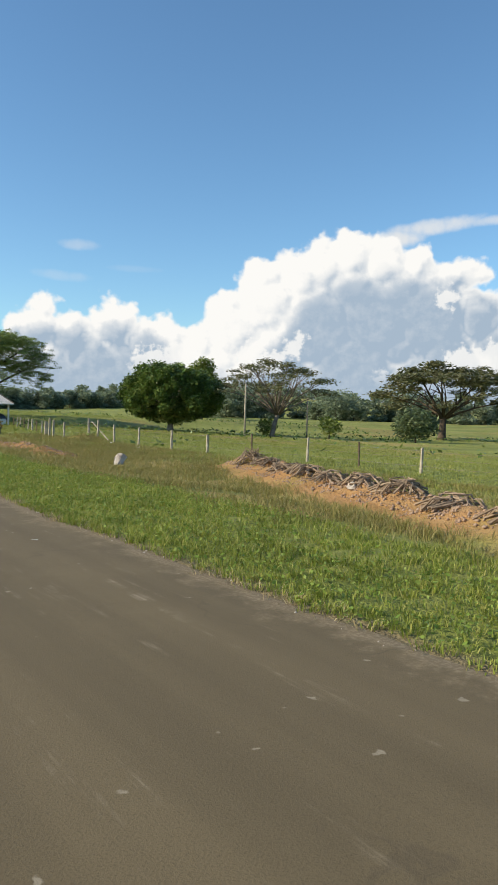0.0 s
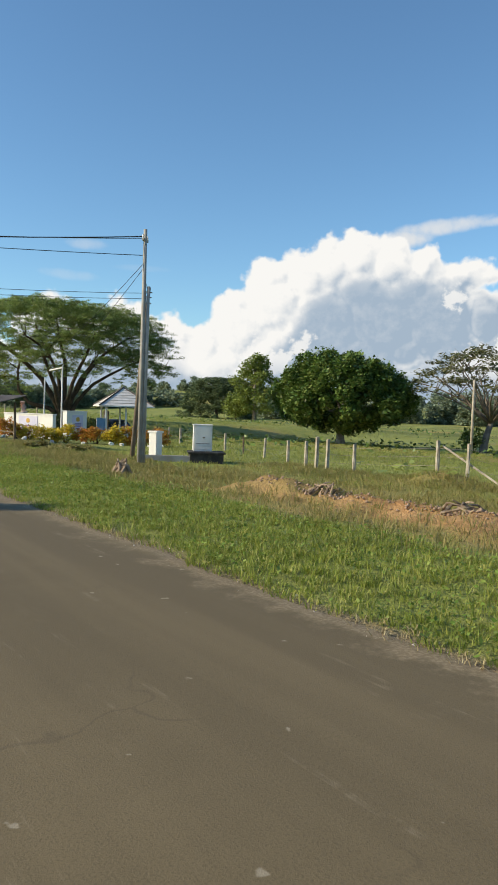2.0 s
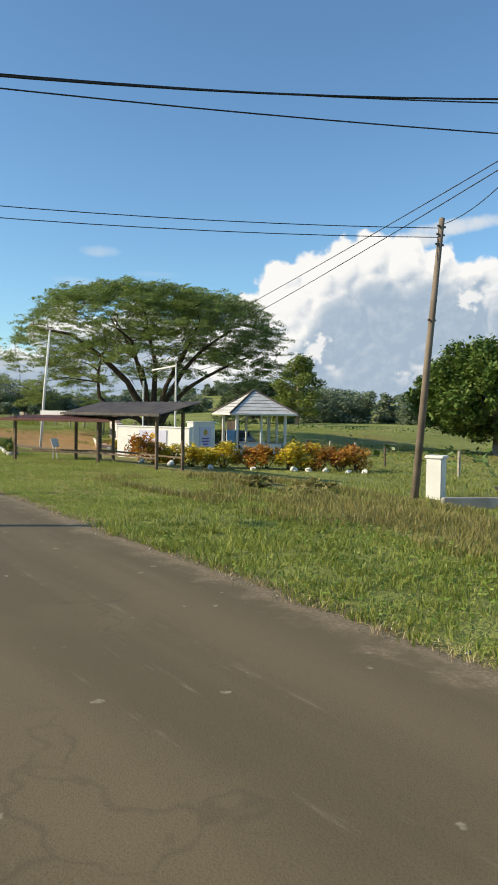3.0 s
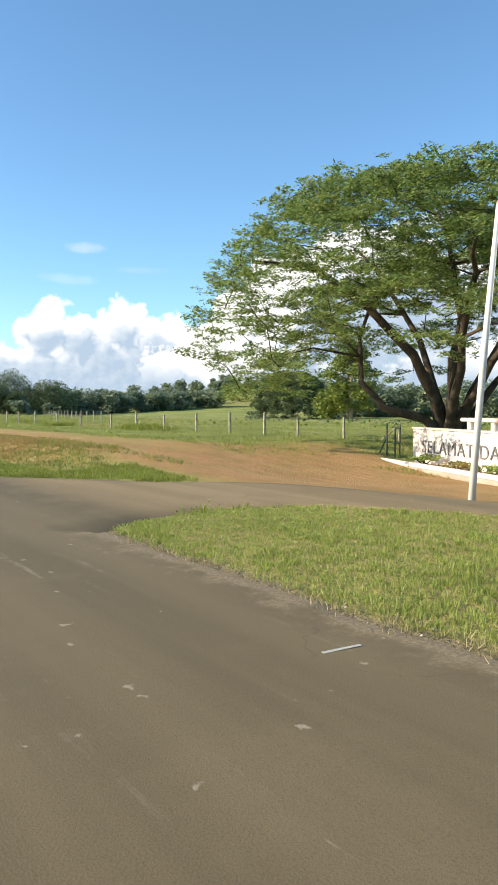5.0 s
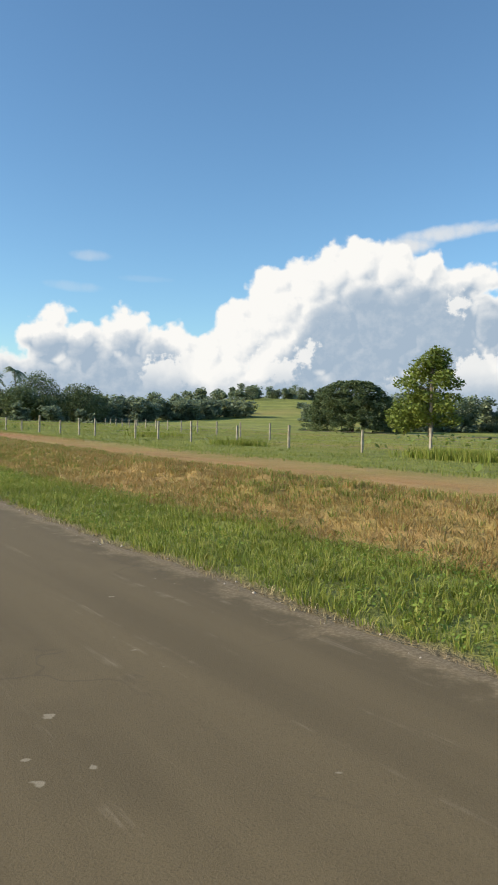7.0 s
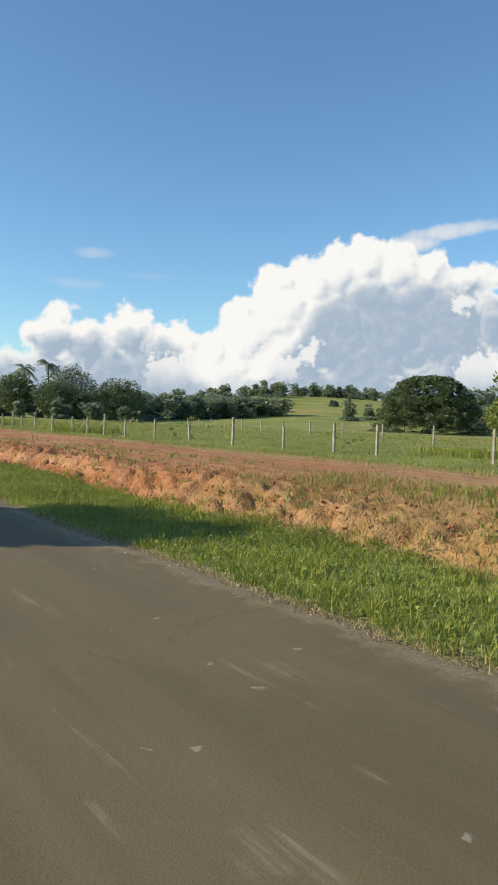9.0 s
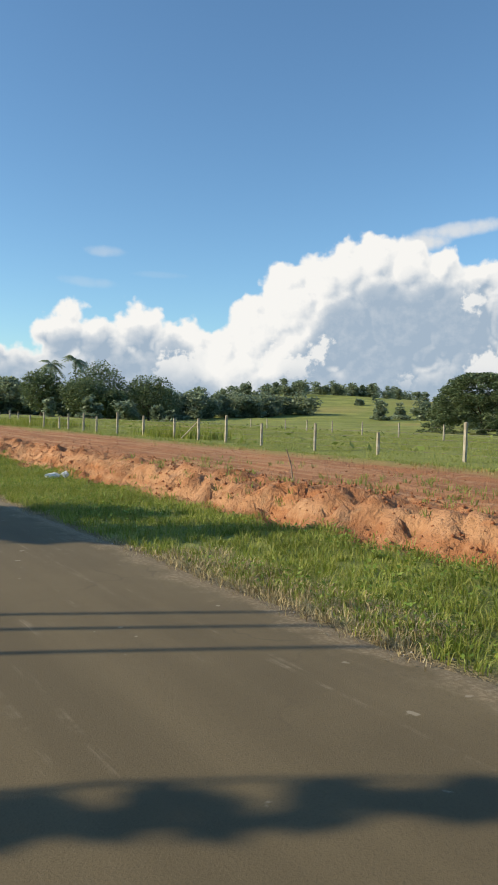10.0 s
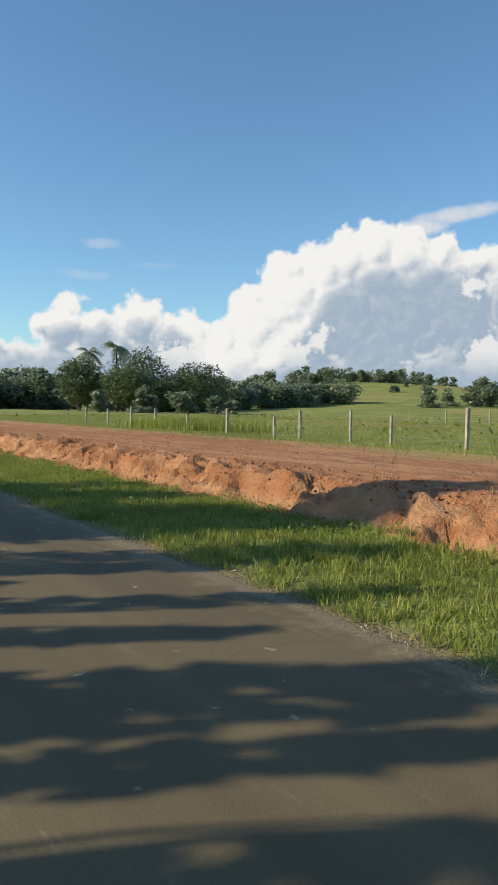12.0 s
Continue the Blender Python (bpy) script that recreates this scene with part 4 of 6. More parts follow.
# fronds take the far woods' tones, haze included in the colour
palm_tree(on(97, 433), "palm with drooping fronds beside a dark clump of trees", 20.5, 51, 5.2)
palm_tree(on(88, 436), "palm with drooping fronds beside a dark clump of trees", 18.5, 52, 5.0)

# far woods: rows of mixed crowns behind the pasture


def far_woods():
    rng = random.Random(77)
    spots = []

    def row(points, count, depth, low, high):
        for k in range(count):
            f = (k + rng.random()) / count * (len(points) - 1)
            i = min(int(f), len(points) - 2)
            (x0, y0), (x1, y1) = points[i], points[i + 1]
            f -= i
            spots.append((x0 + (x1 - x0) * f + rng.uniform(-1, 1) * depth, y0 + (y1 - y0) * f + rng.uniform(0, 1) * depth, rng.uniform(low, high)))
    row([(60, 455), (130, 480), (200, 515), (285, 540)], 85, 18, 9, 16)
    row([(230, 352), (290, 300), (350, 230), (420, 120), (480, 20)], 105, 24, 10, 19)
    row([(150, 600), (320, 650), (420, 690)], 38, 40, 7, 14)
    row([(296, 480), (330, 470), (400, 470), (480, 430)], 20, 22, 6, 13)
    row([(432, 700), (452, 682), (466, 668), (484, 652)], 10, 6, 7, 14)
    row([(300, 540), (340, 560), (420, 600)], 7, 30, 3, 6)
    row([(560, 900), (640, 860), (760, 830), (900, 760)], 26, 40, 8, 16)
    row([(700, 960), (830, 1000), (900, 980)], 18, 60, 16, 34)
    row([(420, 760), (600, 700), (760, 600), (900, 450)], 26, 60, 10, 18)
    row([(120, 395), (95, 385), (70, 380)], 7, 6, 4, 8)
    r2 = np.random.default_rng(78)
    all_v, all_f, count = [], [], 0
    trunks = bmesh.new()
    for x, y, h in spots:
        z = float(land(x, y))
        w = h * rng.uniform(0.3, 0.6)
        kind = rng.random()
        if kind < 0.25:
            cl = [(x + rng.uniform(-.4, .4) * w, y + rng.uniform(-.4, .4) * w, z + h * rng.uniform(0.3, 0.95), w * 0.45, w * 0.45, h * 0.11) for _ in range(10)] + [(x, y, z + h * 0.12, w * 1.1, w * 1.1, h * 0.14)] * 2
        else:
            cl = [(x + rng.uniform(-.6, .6) * w, y + rng.uniform(-.6, .6) * w, z + h * rng.uniform(0.05, 0.85), w * 0.6, w * 0.6, h * 0.18) for _ in range(13)]
        far = math.hypot(x, y - 110)
        size = 0.8 + far / 520
        n = int(1300 * min(1.6, h / 12) * 400 / (far + 150))
        v, f = leaf_cards(clump_points(cl, n, r2, 0.4), size * r2.uniform(0.6, 1.4, n), r2, 0.35, 0.65)
        all_v.append(v)
        all_f.append(f + count)
        count += len(v)
        tube_bm([(x, y, z - 0.5), (x, y, z + h * 0.7)], [0.22, 0.1], 5, trunks)
    # the leaf colour carries the haze of distance
    woods = mesh_part("far_woods", np.concatenate(all_v), np.concatenate(all_f), HAZED_WOOD)
    tagged(woods, "mixed trees lining the far pasture, their green paled as by haze", "woods", kind="stuff")
    stems = part("far_stems", trunks, BARK)
    tagged(stems, "slim brown stems of the far woods", "woods", kind="stuff")


far_woods()

# ---- fences ----


def post_mesh(name, height, wide, material, seed, lean=0.0):
    rng = random.Random(seed)
    bm = box_bm((wide, wide * 0.9, height + 0.3), (0, 0, height / 2 - 0.15), wide * 0.16)
    bmesh.ops.subdivide_edges(bm, edges=[e for e in bm.edges if abs(e.verts[0].co.z - e.verts[1].co.z) > 0.5], cuts=3)
    for v in bm.verts:
        v.co += Vector((rng.uniform(-1, 1), rng.uniform(-1, 1), rng.uniform(-1, 1))) * wide * 0.08
        v.co.x += lean * v.co.z
    me = bpy.data.meshes.new(name)
    bm.to_mesh(me)
    bm.free()
    me.materials.append(material)
    return me


def build_fence(label, spots, kinds, strands, grp="", braces=()):
    """kinds: post meshes; spots: (x, y, kind, height factor)."""
    root = thing("wire_fence", on(*spots[0][:2]), label, "fence", grp)
    inv = root.matrix_world.inverted()
    tops = []
    for x, y, kind, f in spots:
        ob = new("post", kinds[kind])
        ob.parent = root
        ob.matrix_local = inv @ Matrix.Translation(on(x, y)) @ Matrix.Diagonal((1, 1, f, 1)) @ pose(0, 0, 0, 0, 0, (x * 37 + y * 91) % 30)
        tops.append(Vector(on(x, y)))
    for z in strands:
        pts = []
        for a, b in zip(tops, tops[1:]):
            for s in (0.0, 0.5):
                p = a.lerp(b, s)
                pts.append(inv @ (p + Vector((0, 0, z - (0.04 if s else 0.0)))))
        pts.append(inv @ (tops[-1] + Vector((0, 0, z))))
        part("wire", tube_bm(pts, [0.006] * len(pts), 4), STEEL, root)
    for (x0, y0, z0), (x1, y1, z1) in braces:
        part("brace", tube_bm([inv @ Vector(on(x0, y0, z0)), inv @ Vector(on(x1, y1, z1))], [0.05, 0.045], 6), PALE_POST, root)
    return root


POSTS = [post_mesh("pale_post", 1.35, 0.145, PALE_POST, 1), post_mesh("leaning_post", 1.3, 0.135, PALE_POST, 2, 0.06),
         post_mesh("dark_post", 1.25, 0.10, DARK_POST, 3, -0.03), post_mesh("stout_post", 1.6, 0.17, PALE_POST, 4, 0.02)]
build_fence("wire fence on weathered pale posts along the meadow",
            [(28.6, -2, 0, 1), (28.6, 4, 1, 1), (28.5, 9.5, 0, 1), (28.4, 15, 2, 1), (28.2, 19.6, 0, 1), (28.0, 24, 1, 1), (27.9, 28.2, 2, 1.1), (27.7, 32.2, 1, 1.1), (26.8, 36.4, 2, 1.15),
             (26.0, 40.2, 0, 0.9), (25.5, 44.0, 0, 1.0), (25.2, 48.3, 1, 1.05), (25.4, 52.8, 0, 1.05), (25.0, 55.0, 1, 1.05), (24.9, 56.5, 0, 1.1), (24.8, 61.5, 0, 1.0),
             (24.4, 63.0, 3, 0.95), (24.3, 63.7, 3, 1.0), (24.2, 64.4, 0, 1.0)], POSTS, (0.4, 0.8, 1.15), "meadow fences",
            [((25.3, 53.6, 0.05), (25.1, 56.4, 1.25))])
build_fence("low wire field fence on weathered posts further back", [(25.5 + 0.6 * k, 67.5 + 3.0 * k, k % 3, 0.9) for k in range(9)], POSTS, (0.35, 0.6, 0.95), "meadow fences",
            [])


def pasture_line(y):
    return 31.3 - 5.6 * step(y, 140, 212) - 0.8 * step(y, 212, 240) + 3.0 * step(y, 245, 290)


pr = random.Random(9)
spots = []
for y in (119.4, 124, 128.6, 132.4, 137, 142, 147, 151.9, 156.9, 163.2, 168.4, 173.8, 178, 181.5, 188, 191, 195.2, 199.9, 205.2, 209.8, 215, 218.9, 222.2, 225.5, 230, 234.5, 239, 241.7, 246, 248.4,
          254, 260, 266, 272, 278, 284, 290):
    spots.append((float(pasture_line(y)) + pr.uniform(-0.1, 0.1), y, pr.choice((0, 0, 1, 0, 3, 0)), pr.choice((1.0, 1.12, 0.85, 1.18))))
build_fence("wire fence on pale posts between red track and pasture", spots, POSTS, (0.35, 0.65, 0.95, 1.22), "meadow fences",
            [((float(pasture_line(224)), 224.4, 0.05), (float(pasture_line(222)), 222.3, 1.3)), ((float(pasture_line(131)), 120.8, 0.05), (float(pasture_line(131)), 119.6, 0.95))])
build_fence("second pale wire fence across the far pasture", [(38 + 2.4 * k, 176 + 8.0 * k, 0, 1.1) for k in range(14)], POSTS, (0.4, 0.8, 1.2), "meadow fences")

# ---- utility poles and cables ----


def utility_pole(at, label, height, radius, material, lean=(0, 0), arms=(), grp="utility poles"):
    root = thing("utility_pole", at, label, "utility pole", grp)
    part("shaft", tube_bm([(0, 0, -0.4), (lean[0] * 0.5, lean[1] * 0.5, height * 0.5), (lean[0], lean[1], height)], [radius, radius * 0.85, radius * 0.65], 10), material, root, smooth_faces=True)
    for z, wide, heading in arms:
        f = z / height
        arm = part("crossarm", box_bm((wide, 0.09, 0.11), (lean[0] * f, lean[1] * f, z), 0.01, Euler((0, 0, radians(heading))).to_matrix()), material, root)
        for s in (-0.42, 0, 0.42):
            c = Vector((wide * s * math.cos(radians(heading)), wide * s * math.sin(radians(heading)), 0.06)) + Vector((lean[0] * f, lean[1] * f, z))
            part("insulator", tube_bm([c, c + Vector((0, 0, 0.08)), c + Vector((0, 0, 0.16))], [0.035, 0.05, 0.025], 8), WHITE, arm)
    return root


P1, P2, P3 = on(14.9, 64.7), on(17.0, 69.7), on(15.02, 64.62)
utility_pole(P1, "tall grey concrete utility pole on the grass verge", 10.3, 0.12, CONCRETE, arms=[(9.83, 0.55, 40)])
utility_pole(P3, "shorter grey concrete pole standing against a taller one", 7.85, 0.095, CONCRETE, (0.05, -0.03))
wood_pole = utility_pole(P2, "leaning brown wooden utility pole with climbing pegs", 8.7, 0.125, POLE_WOOD, (0.58, -0.36))
for z in (5.6, 8.2, 7.9, 8.45):
    f = z / 8.7
    part("bracket", box_bm((0.38, 0.05, 0.06), (0.58 * f, -0.36 * f, z), 0.01), STEEL, wood_pole)
utility_pole(on(57.4, 79.7), "thin pale utility pole in the meadow", 7.0, 0.15, PALE_POST)
utility_pole(on(72, 84), "thin pale utility pole in the meadow", 6.0, 0.14, PALE_POST)


def cable(label, a, b, sag, radius=0.018):
    a, b = Vector(a), Vector(b)
    n = 16
    pts = [a.lerp(b, k / n) - Vector((0, 0, sag * 4 * (k / n) * (1 - k / n))) for k in range(n + 1)]
    return tagged(part("cable", tube_bm(pts, [radius] * (n + 1), 5), WIRE), label, "cable", "overhead cables")


LEFT_POLE = on(-8.5, 73.6)
utility_pole(LEFT_POLE, "grey concrete utility pole across the road", 9.8, 0.17, CONCRETE, arms=[(9.4, 0.6, 60)])
top1 = Vector(P1) + Vector((0, 0, 0.28))
for dz, dx, sag in ((9.72, 0.0, 0.55), (9.66, 0.22, 0.42), (8.9, 0.0, 0.25)):
    cable("black overhead cable crossing the road between poles", top1 + Vector((dx * 0.3, dx * 0.3, dz)), Vector(LEFT_POLE) + Vector((0, dx, 8.9 if dz > 9 else 8.7)), sag, 0.024 if dz > 9.7 else 0.016)
top2 = Vector(P2) + Vector((0.57, -0.35, 8.4))
for k, dz in enumerate((0.0, -0.28)):
    cable("thin black cable from the wooden pole across the road", top2 + Vector((0, 0, dz)), Vector((-8.5, 79.5 + k * 0.3, 8.3 + dz)), 0.5, 0.013)
for k, (x, y, z) in enumerate([(27.5, 112, 8.6), (29.5, 112, 8.4)]):
    cable("thin black cable slanting down towards a big tree", top1 + Vector((0, 0, 8.6 - 0.2 * k)), (x, y, z - 2.2), 0.3, 0.014)
cable("short black jumper between two poles", top1 + Vector((0, 0, 8.2)), top2 + Vector((0, 0, 0.1)), 0.2, 0.012)
utility_pole((-8.5, 79.7, float(land(-8.5, 79.7))), "brown wooden utility pole across the road", 8.6, 0.15, POLE_WOOD)

# ---- gateway: meter pillar, cabinet, wall, planting ----


def pillar(at, label, size, grp=""):
    root = thing("gate_pillar", at, label, "pillar", grp, 24)
    part("shaft", box_bm((size[0], size[0], size[2]), (0, 0, size[2] / 2 - 0.1), 0.03), WHITE, root)
    part("cap", box_bm((size[0] + 0.1, size[0] + 0.1, 0.1), (0, 0, size[2] - 0.06), 0.02), WHITE, root)
    return root


pillar(on(18.7, 70.3), "white painted square gate pillar with a flat cap", (0.52, 0.52, 1.45))


def cabinet_on_plinth():
    base = thing("plinth", on(20.0, 67.7), "long low black-stained concrete plinth", "plinth", turn=-28)
    part("slab", box_bm((1.7, 1.5, 0.55), (0.2, 0, 0.22), 0.03), BLACK_SLAB, base)
    part("ledge", box_bm((1.9, 1.7, 0.1), (0.2, 0, 0.52), 0.02), BLACK_SLAB, base)
    part("low_wall", box_bm((2.4, 0.28, 0.42), (-1.75, -0.4, 0.14), 0.03), CONCRETE, base)
    cab = thing("cabinet", on(20.0, 67.7, 0.57), "tall white painted box standing on a plinth", "cabinet", turn=-28)
    part("body", box_bm((0.95, 0.8, 1.32), (0, 0, 0.68), 0.02), WHITE, cab)
    part("lid", box_bm((1.02, 0.87, 0.06), (0, 0, 1.36), 0.015), WHITE, cab)
    door = part("door", box_bm((0.8, 0.03, 1.15), (0, -0.41, 0.7), 0.01), WHITE, cab)
    part("handle", box_bm((0.12, 0.04, 0.05), (0.05, -0.44, 0.72), 0.01), DARK_POST, door, "dark latch")
    part("hinge_bar", box_bm((0.7, 0.02, 0.03), (0, -0.43, 0.42), 0.005), GREY_SLAB, door)


cabinet_on_plinth()


def gazebo():
    cx, cy, cz = on(29.3, 96.2)
    root = thing("gazebo", (cx, cy, cz), "small open gazebo with white posts and pale grey hipped roof", "gazebo", turn=73)
    half, eave, peak = 2.4, 2.75, 4.4
    for k in range(4):
        a, b = [(-1, -1), (1, -1), (1, 1), (-1, 1)][k], [(1, -1), (1, 1), (-1, 1), (-1, -1)][k]
        bm = bmesh.new()
        rows = 7
        for r in range(rows):
            f0, f1 = r / rows, (r + 1) / rows
            lift = 0.03
            vs = []
            for (sx, sy), f, up in ((a, f0, lift), (b, f0, lift), (b, f1, 0.0), (a, f1, 0.0)):
                w = half * (1 - f)
                vs.append(bm.verts.new((sx * w, sy * w, eave + (peak - eave) * f + up)))
            if r == rows - 1:
                bmesh.ops.remove_doubles(bm, verts=vs[2:], dist=0.01)
                vs = [v for v in vs if v.is_valid]
            bm.faces.new(vs)
        part("roof_slope", bm, ROOF_GREY, root)
        part("hip_cap", tube_bm([(a[0] * half, a[1] * half, eave + 0.05), (0, 0, peak + 0.03)], [0.07, 0.07], 6), ROOF_DARK, root, "dark hip capping")
    for x, y in ((0.0, -1.72), (-1.72, 0.0), (1.72, 0.0)):
        part("middle_post", box_bm((0.14, 0.14, eave), (x, y, eave / 2), 0.02), WHITE, root)
    part("eave_board", box_bm((half * 2, half * 2, 0.1), (0, 0, eave - 0.03), 0.02), WHITE, root)
    for sx in (-1, 1):
        for sy in (-1, 1):
            part("post", box_bm((0.18, 0.18, eave + 0.3), (sx * 1.72, sy * 1.72, eave / 2 - 0.15), 0.02), WHITE, root)
    for x, y, w, d in ((0, -1.72, 2.9, 0.12), (-1.72, 0, 0.12, 2.9), (1.72, 0, 0.12, 2.9)):
        part("low_wall", box_bm((w, d, 0.75), (x, y, 0.37), 0.02), WHITE, root)
    # a very dark panel closes the back of the gazebo
    part("back_panel", box_bm((2.9, 0.1, 2.3), (0, 1.5, 1.15), 0.01), DARK_INSIDE, root, "dark brown back panel")
    part("bench", box_bm((2.6, 0.5, 0.1), (0, 1.15, 0.5), 0.02), DARK_INSIDE, root)
    part("ridge_knob", tube_bm([(0, 0, peak - 0.06), (0, 0, peak + 0.1)], [0.12, 0.05], 8), ROOF_GREY, root)


gazebo()


def sign_block(at, turn, size, label, panel, print_mat, crest, bars):
    """A white wall carrying a printed panel; its unreadable lines are plain bars."""
    root = thing("sign_board", at, label, "sign", "gateway signs", turn)
    w, d, h = size
    part("wall", box_bm((w, d, h + 0.2), (0, 0, h / 2 - 0.1), 0.025), WHITE, root)
    part("coping", box_bm((w + 0.1, d + 0.1, 0.08), (0, 0, h + 0.03), 0.02), WHITE, root)
    pw, ph = panel
    board = part("panel", box_bm((pw, 0.04, ph), (0.05, -d / 2 - 0.02, h * 0.56), 0.008), LILAC, root, "pale lilac printed panel")
    bm = bmesh.new()
    bmesh.ops.create_cone(bm, segments=6, radius1=crest, radius2=crest, depth=0.012, cap_ends=True)
    bmesh.ops.transform(bm, matrix=Matrix.Translation((0.05, -d / 2 - 0.046, h * 0.56 + ph * 0.24)) @ pose(0, 0, 0, 90, 0, 0), verts=bm.verts)
    part("crest", bm, GOLD, board)
    for k, f in enumerate(bars):
        part("text_bar", box_bm((pw * f, 0.01, ph * 0.07), (0.05, -d / 2 - 0.045, h * 0.56 - ph * (0.06 + 0.14 * k)), 0.0), print_mat, board)
    return root


sign_block(on(19.2, 91.6), -65, (5.2, 0.35, 1.8), "white wall with a pale printed notice panel and round emblem", (2.0, 1.3), PURPLE, 0.2, (0.3, 0.8, 0.5))
sign_block(on(24.1, 94.6), 20, (2.2, 0.55, 2.15), "white painted block with a lilac sign showing purple print", (1.2, 1.3), PURPLE, 0.22, (0.6, 0.6, 0.4))
blue = thing("sign_board", on(26.6, 94.9), "small blue panel board on two posts", "sign", "gateway signs", 25)
part("panel", box_bm((1.1, 0.05, 1.1), (0, 0, 1.15), 0.01), BLUE, blue)
for s in (-0.45, 0.45):
    part("post", box_bm((0.08, 0.08, 1.9), (s, 0.06, 0.75), 0.01), WHITE, blue)


def shelter(at, turn, long, deep, low, high, label, roof, fascia):
    root = thing("roadside_shelter", at, label, "shelter", turn=turn)
    bm = bmesh.new()
    n = 26
    for k in range(n + 1):
        x = long * (k / n - 0.5) + 0.0
        z = 0.035 * (k % 2)
        for y, h in ((-deep / 2 - 0.35, low), (deep / 2 + 0.35, high)):
            bm.verts.new((x, y, h + z))
            bm.verts.new((x, y, h + z - 0.03))
    bm.verts.ensure_lookup_table()
    for k in range(n):
        a, b = 4 * k, 4 * (k + 1)
        for i, j in ((0, 2), (2, 3), (3, 1), (1, 0)):
            bm.faces.new([bm.verts[v] for v in (a + i, a + j, b + j, b + i)])
    bmesh.ops.recalc_face_normals(bm, faces=bm.faces[:])
    part("roof", bm, roof, root)
    part("fascia", box_bm((long + 0.04, 0.05, 0.12), (0, -deep / 2 - 0.38, low - 0.02), 0.01), roof, root)
    if fascia:
        part("ridge_board", box_bm((long - 0.9, 0.06, 0.2), (0.45, deep / 2 + 0.38, high + 0.13), 0.01), WHITE, root, "white ridge board")
    for sx in (-1, 1):
        for sy in (-1, 1):
            if fascia and sx < 0 and sy > 0:
                continue
            part("post", box_bm((0.11, 0.11, low + 0.35), (sx * (long / 2 - 0.75), sy * deep / 2, (low + 0.0) / 2 - 0.1), 0.012), DARK_POST, root)
    part("rail", box_bm((long - 1.5, 0.05, 0.07), (0, -deep / 2, 0.42), 0.008), DARK_POST, root)
    part("rail", box_bm((long - 1.5, 0.05, 0.07), (0, deep / 2, 0.42), 0.008), DARK_POST, root)
    return root


shelter(on(11.35, 84.75), -55, 5.7, 1.2, 1.80, 1.94, "open notice shelter with rusty red roof and dark posts", ROOF_RED, True)
shelter(on(13.0, 82.0), -84, 8.0, 1.2, 2.1, 2.6, "long dark low-roofed open hut on the lawn", ROOF_DARK, False)
easel = thing("notice_stand", on(11.5, 86.3), "low white notice stand on two thin legs", "sign", "gateway signs", 35)
part("board", box_bm((0.5, 0.04, 0.4), (0, 0, 0.72), 0.01, Euler((radians(-20), 0, 0)).to_matrix()), WHITE, easel)
for s in (-0.07, 0.1):
    part("leg", tube_bm([(s * 2, 0, -0.1), (s, 0.05, 0.62)], [0.03, 0.03], 6), WHITE, easel)


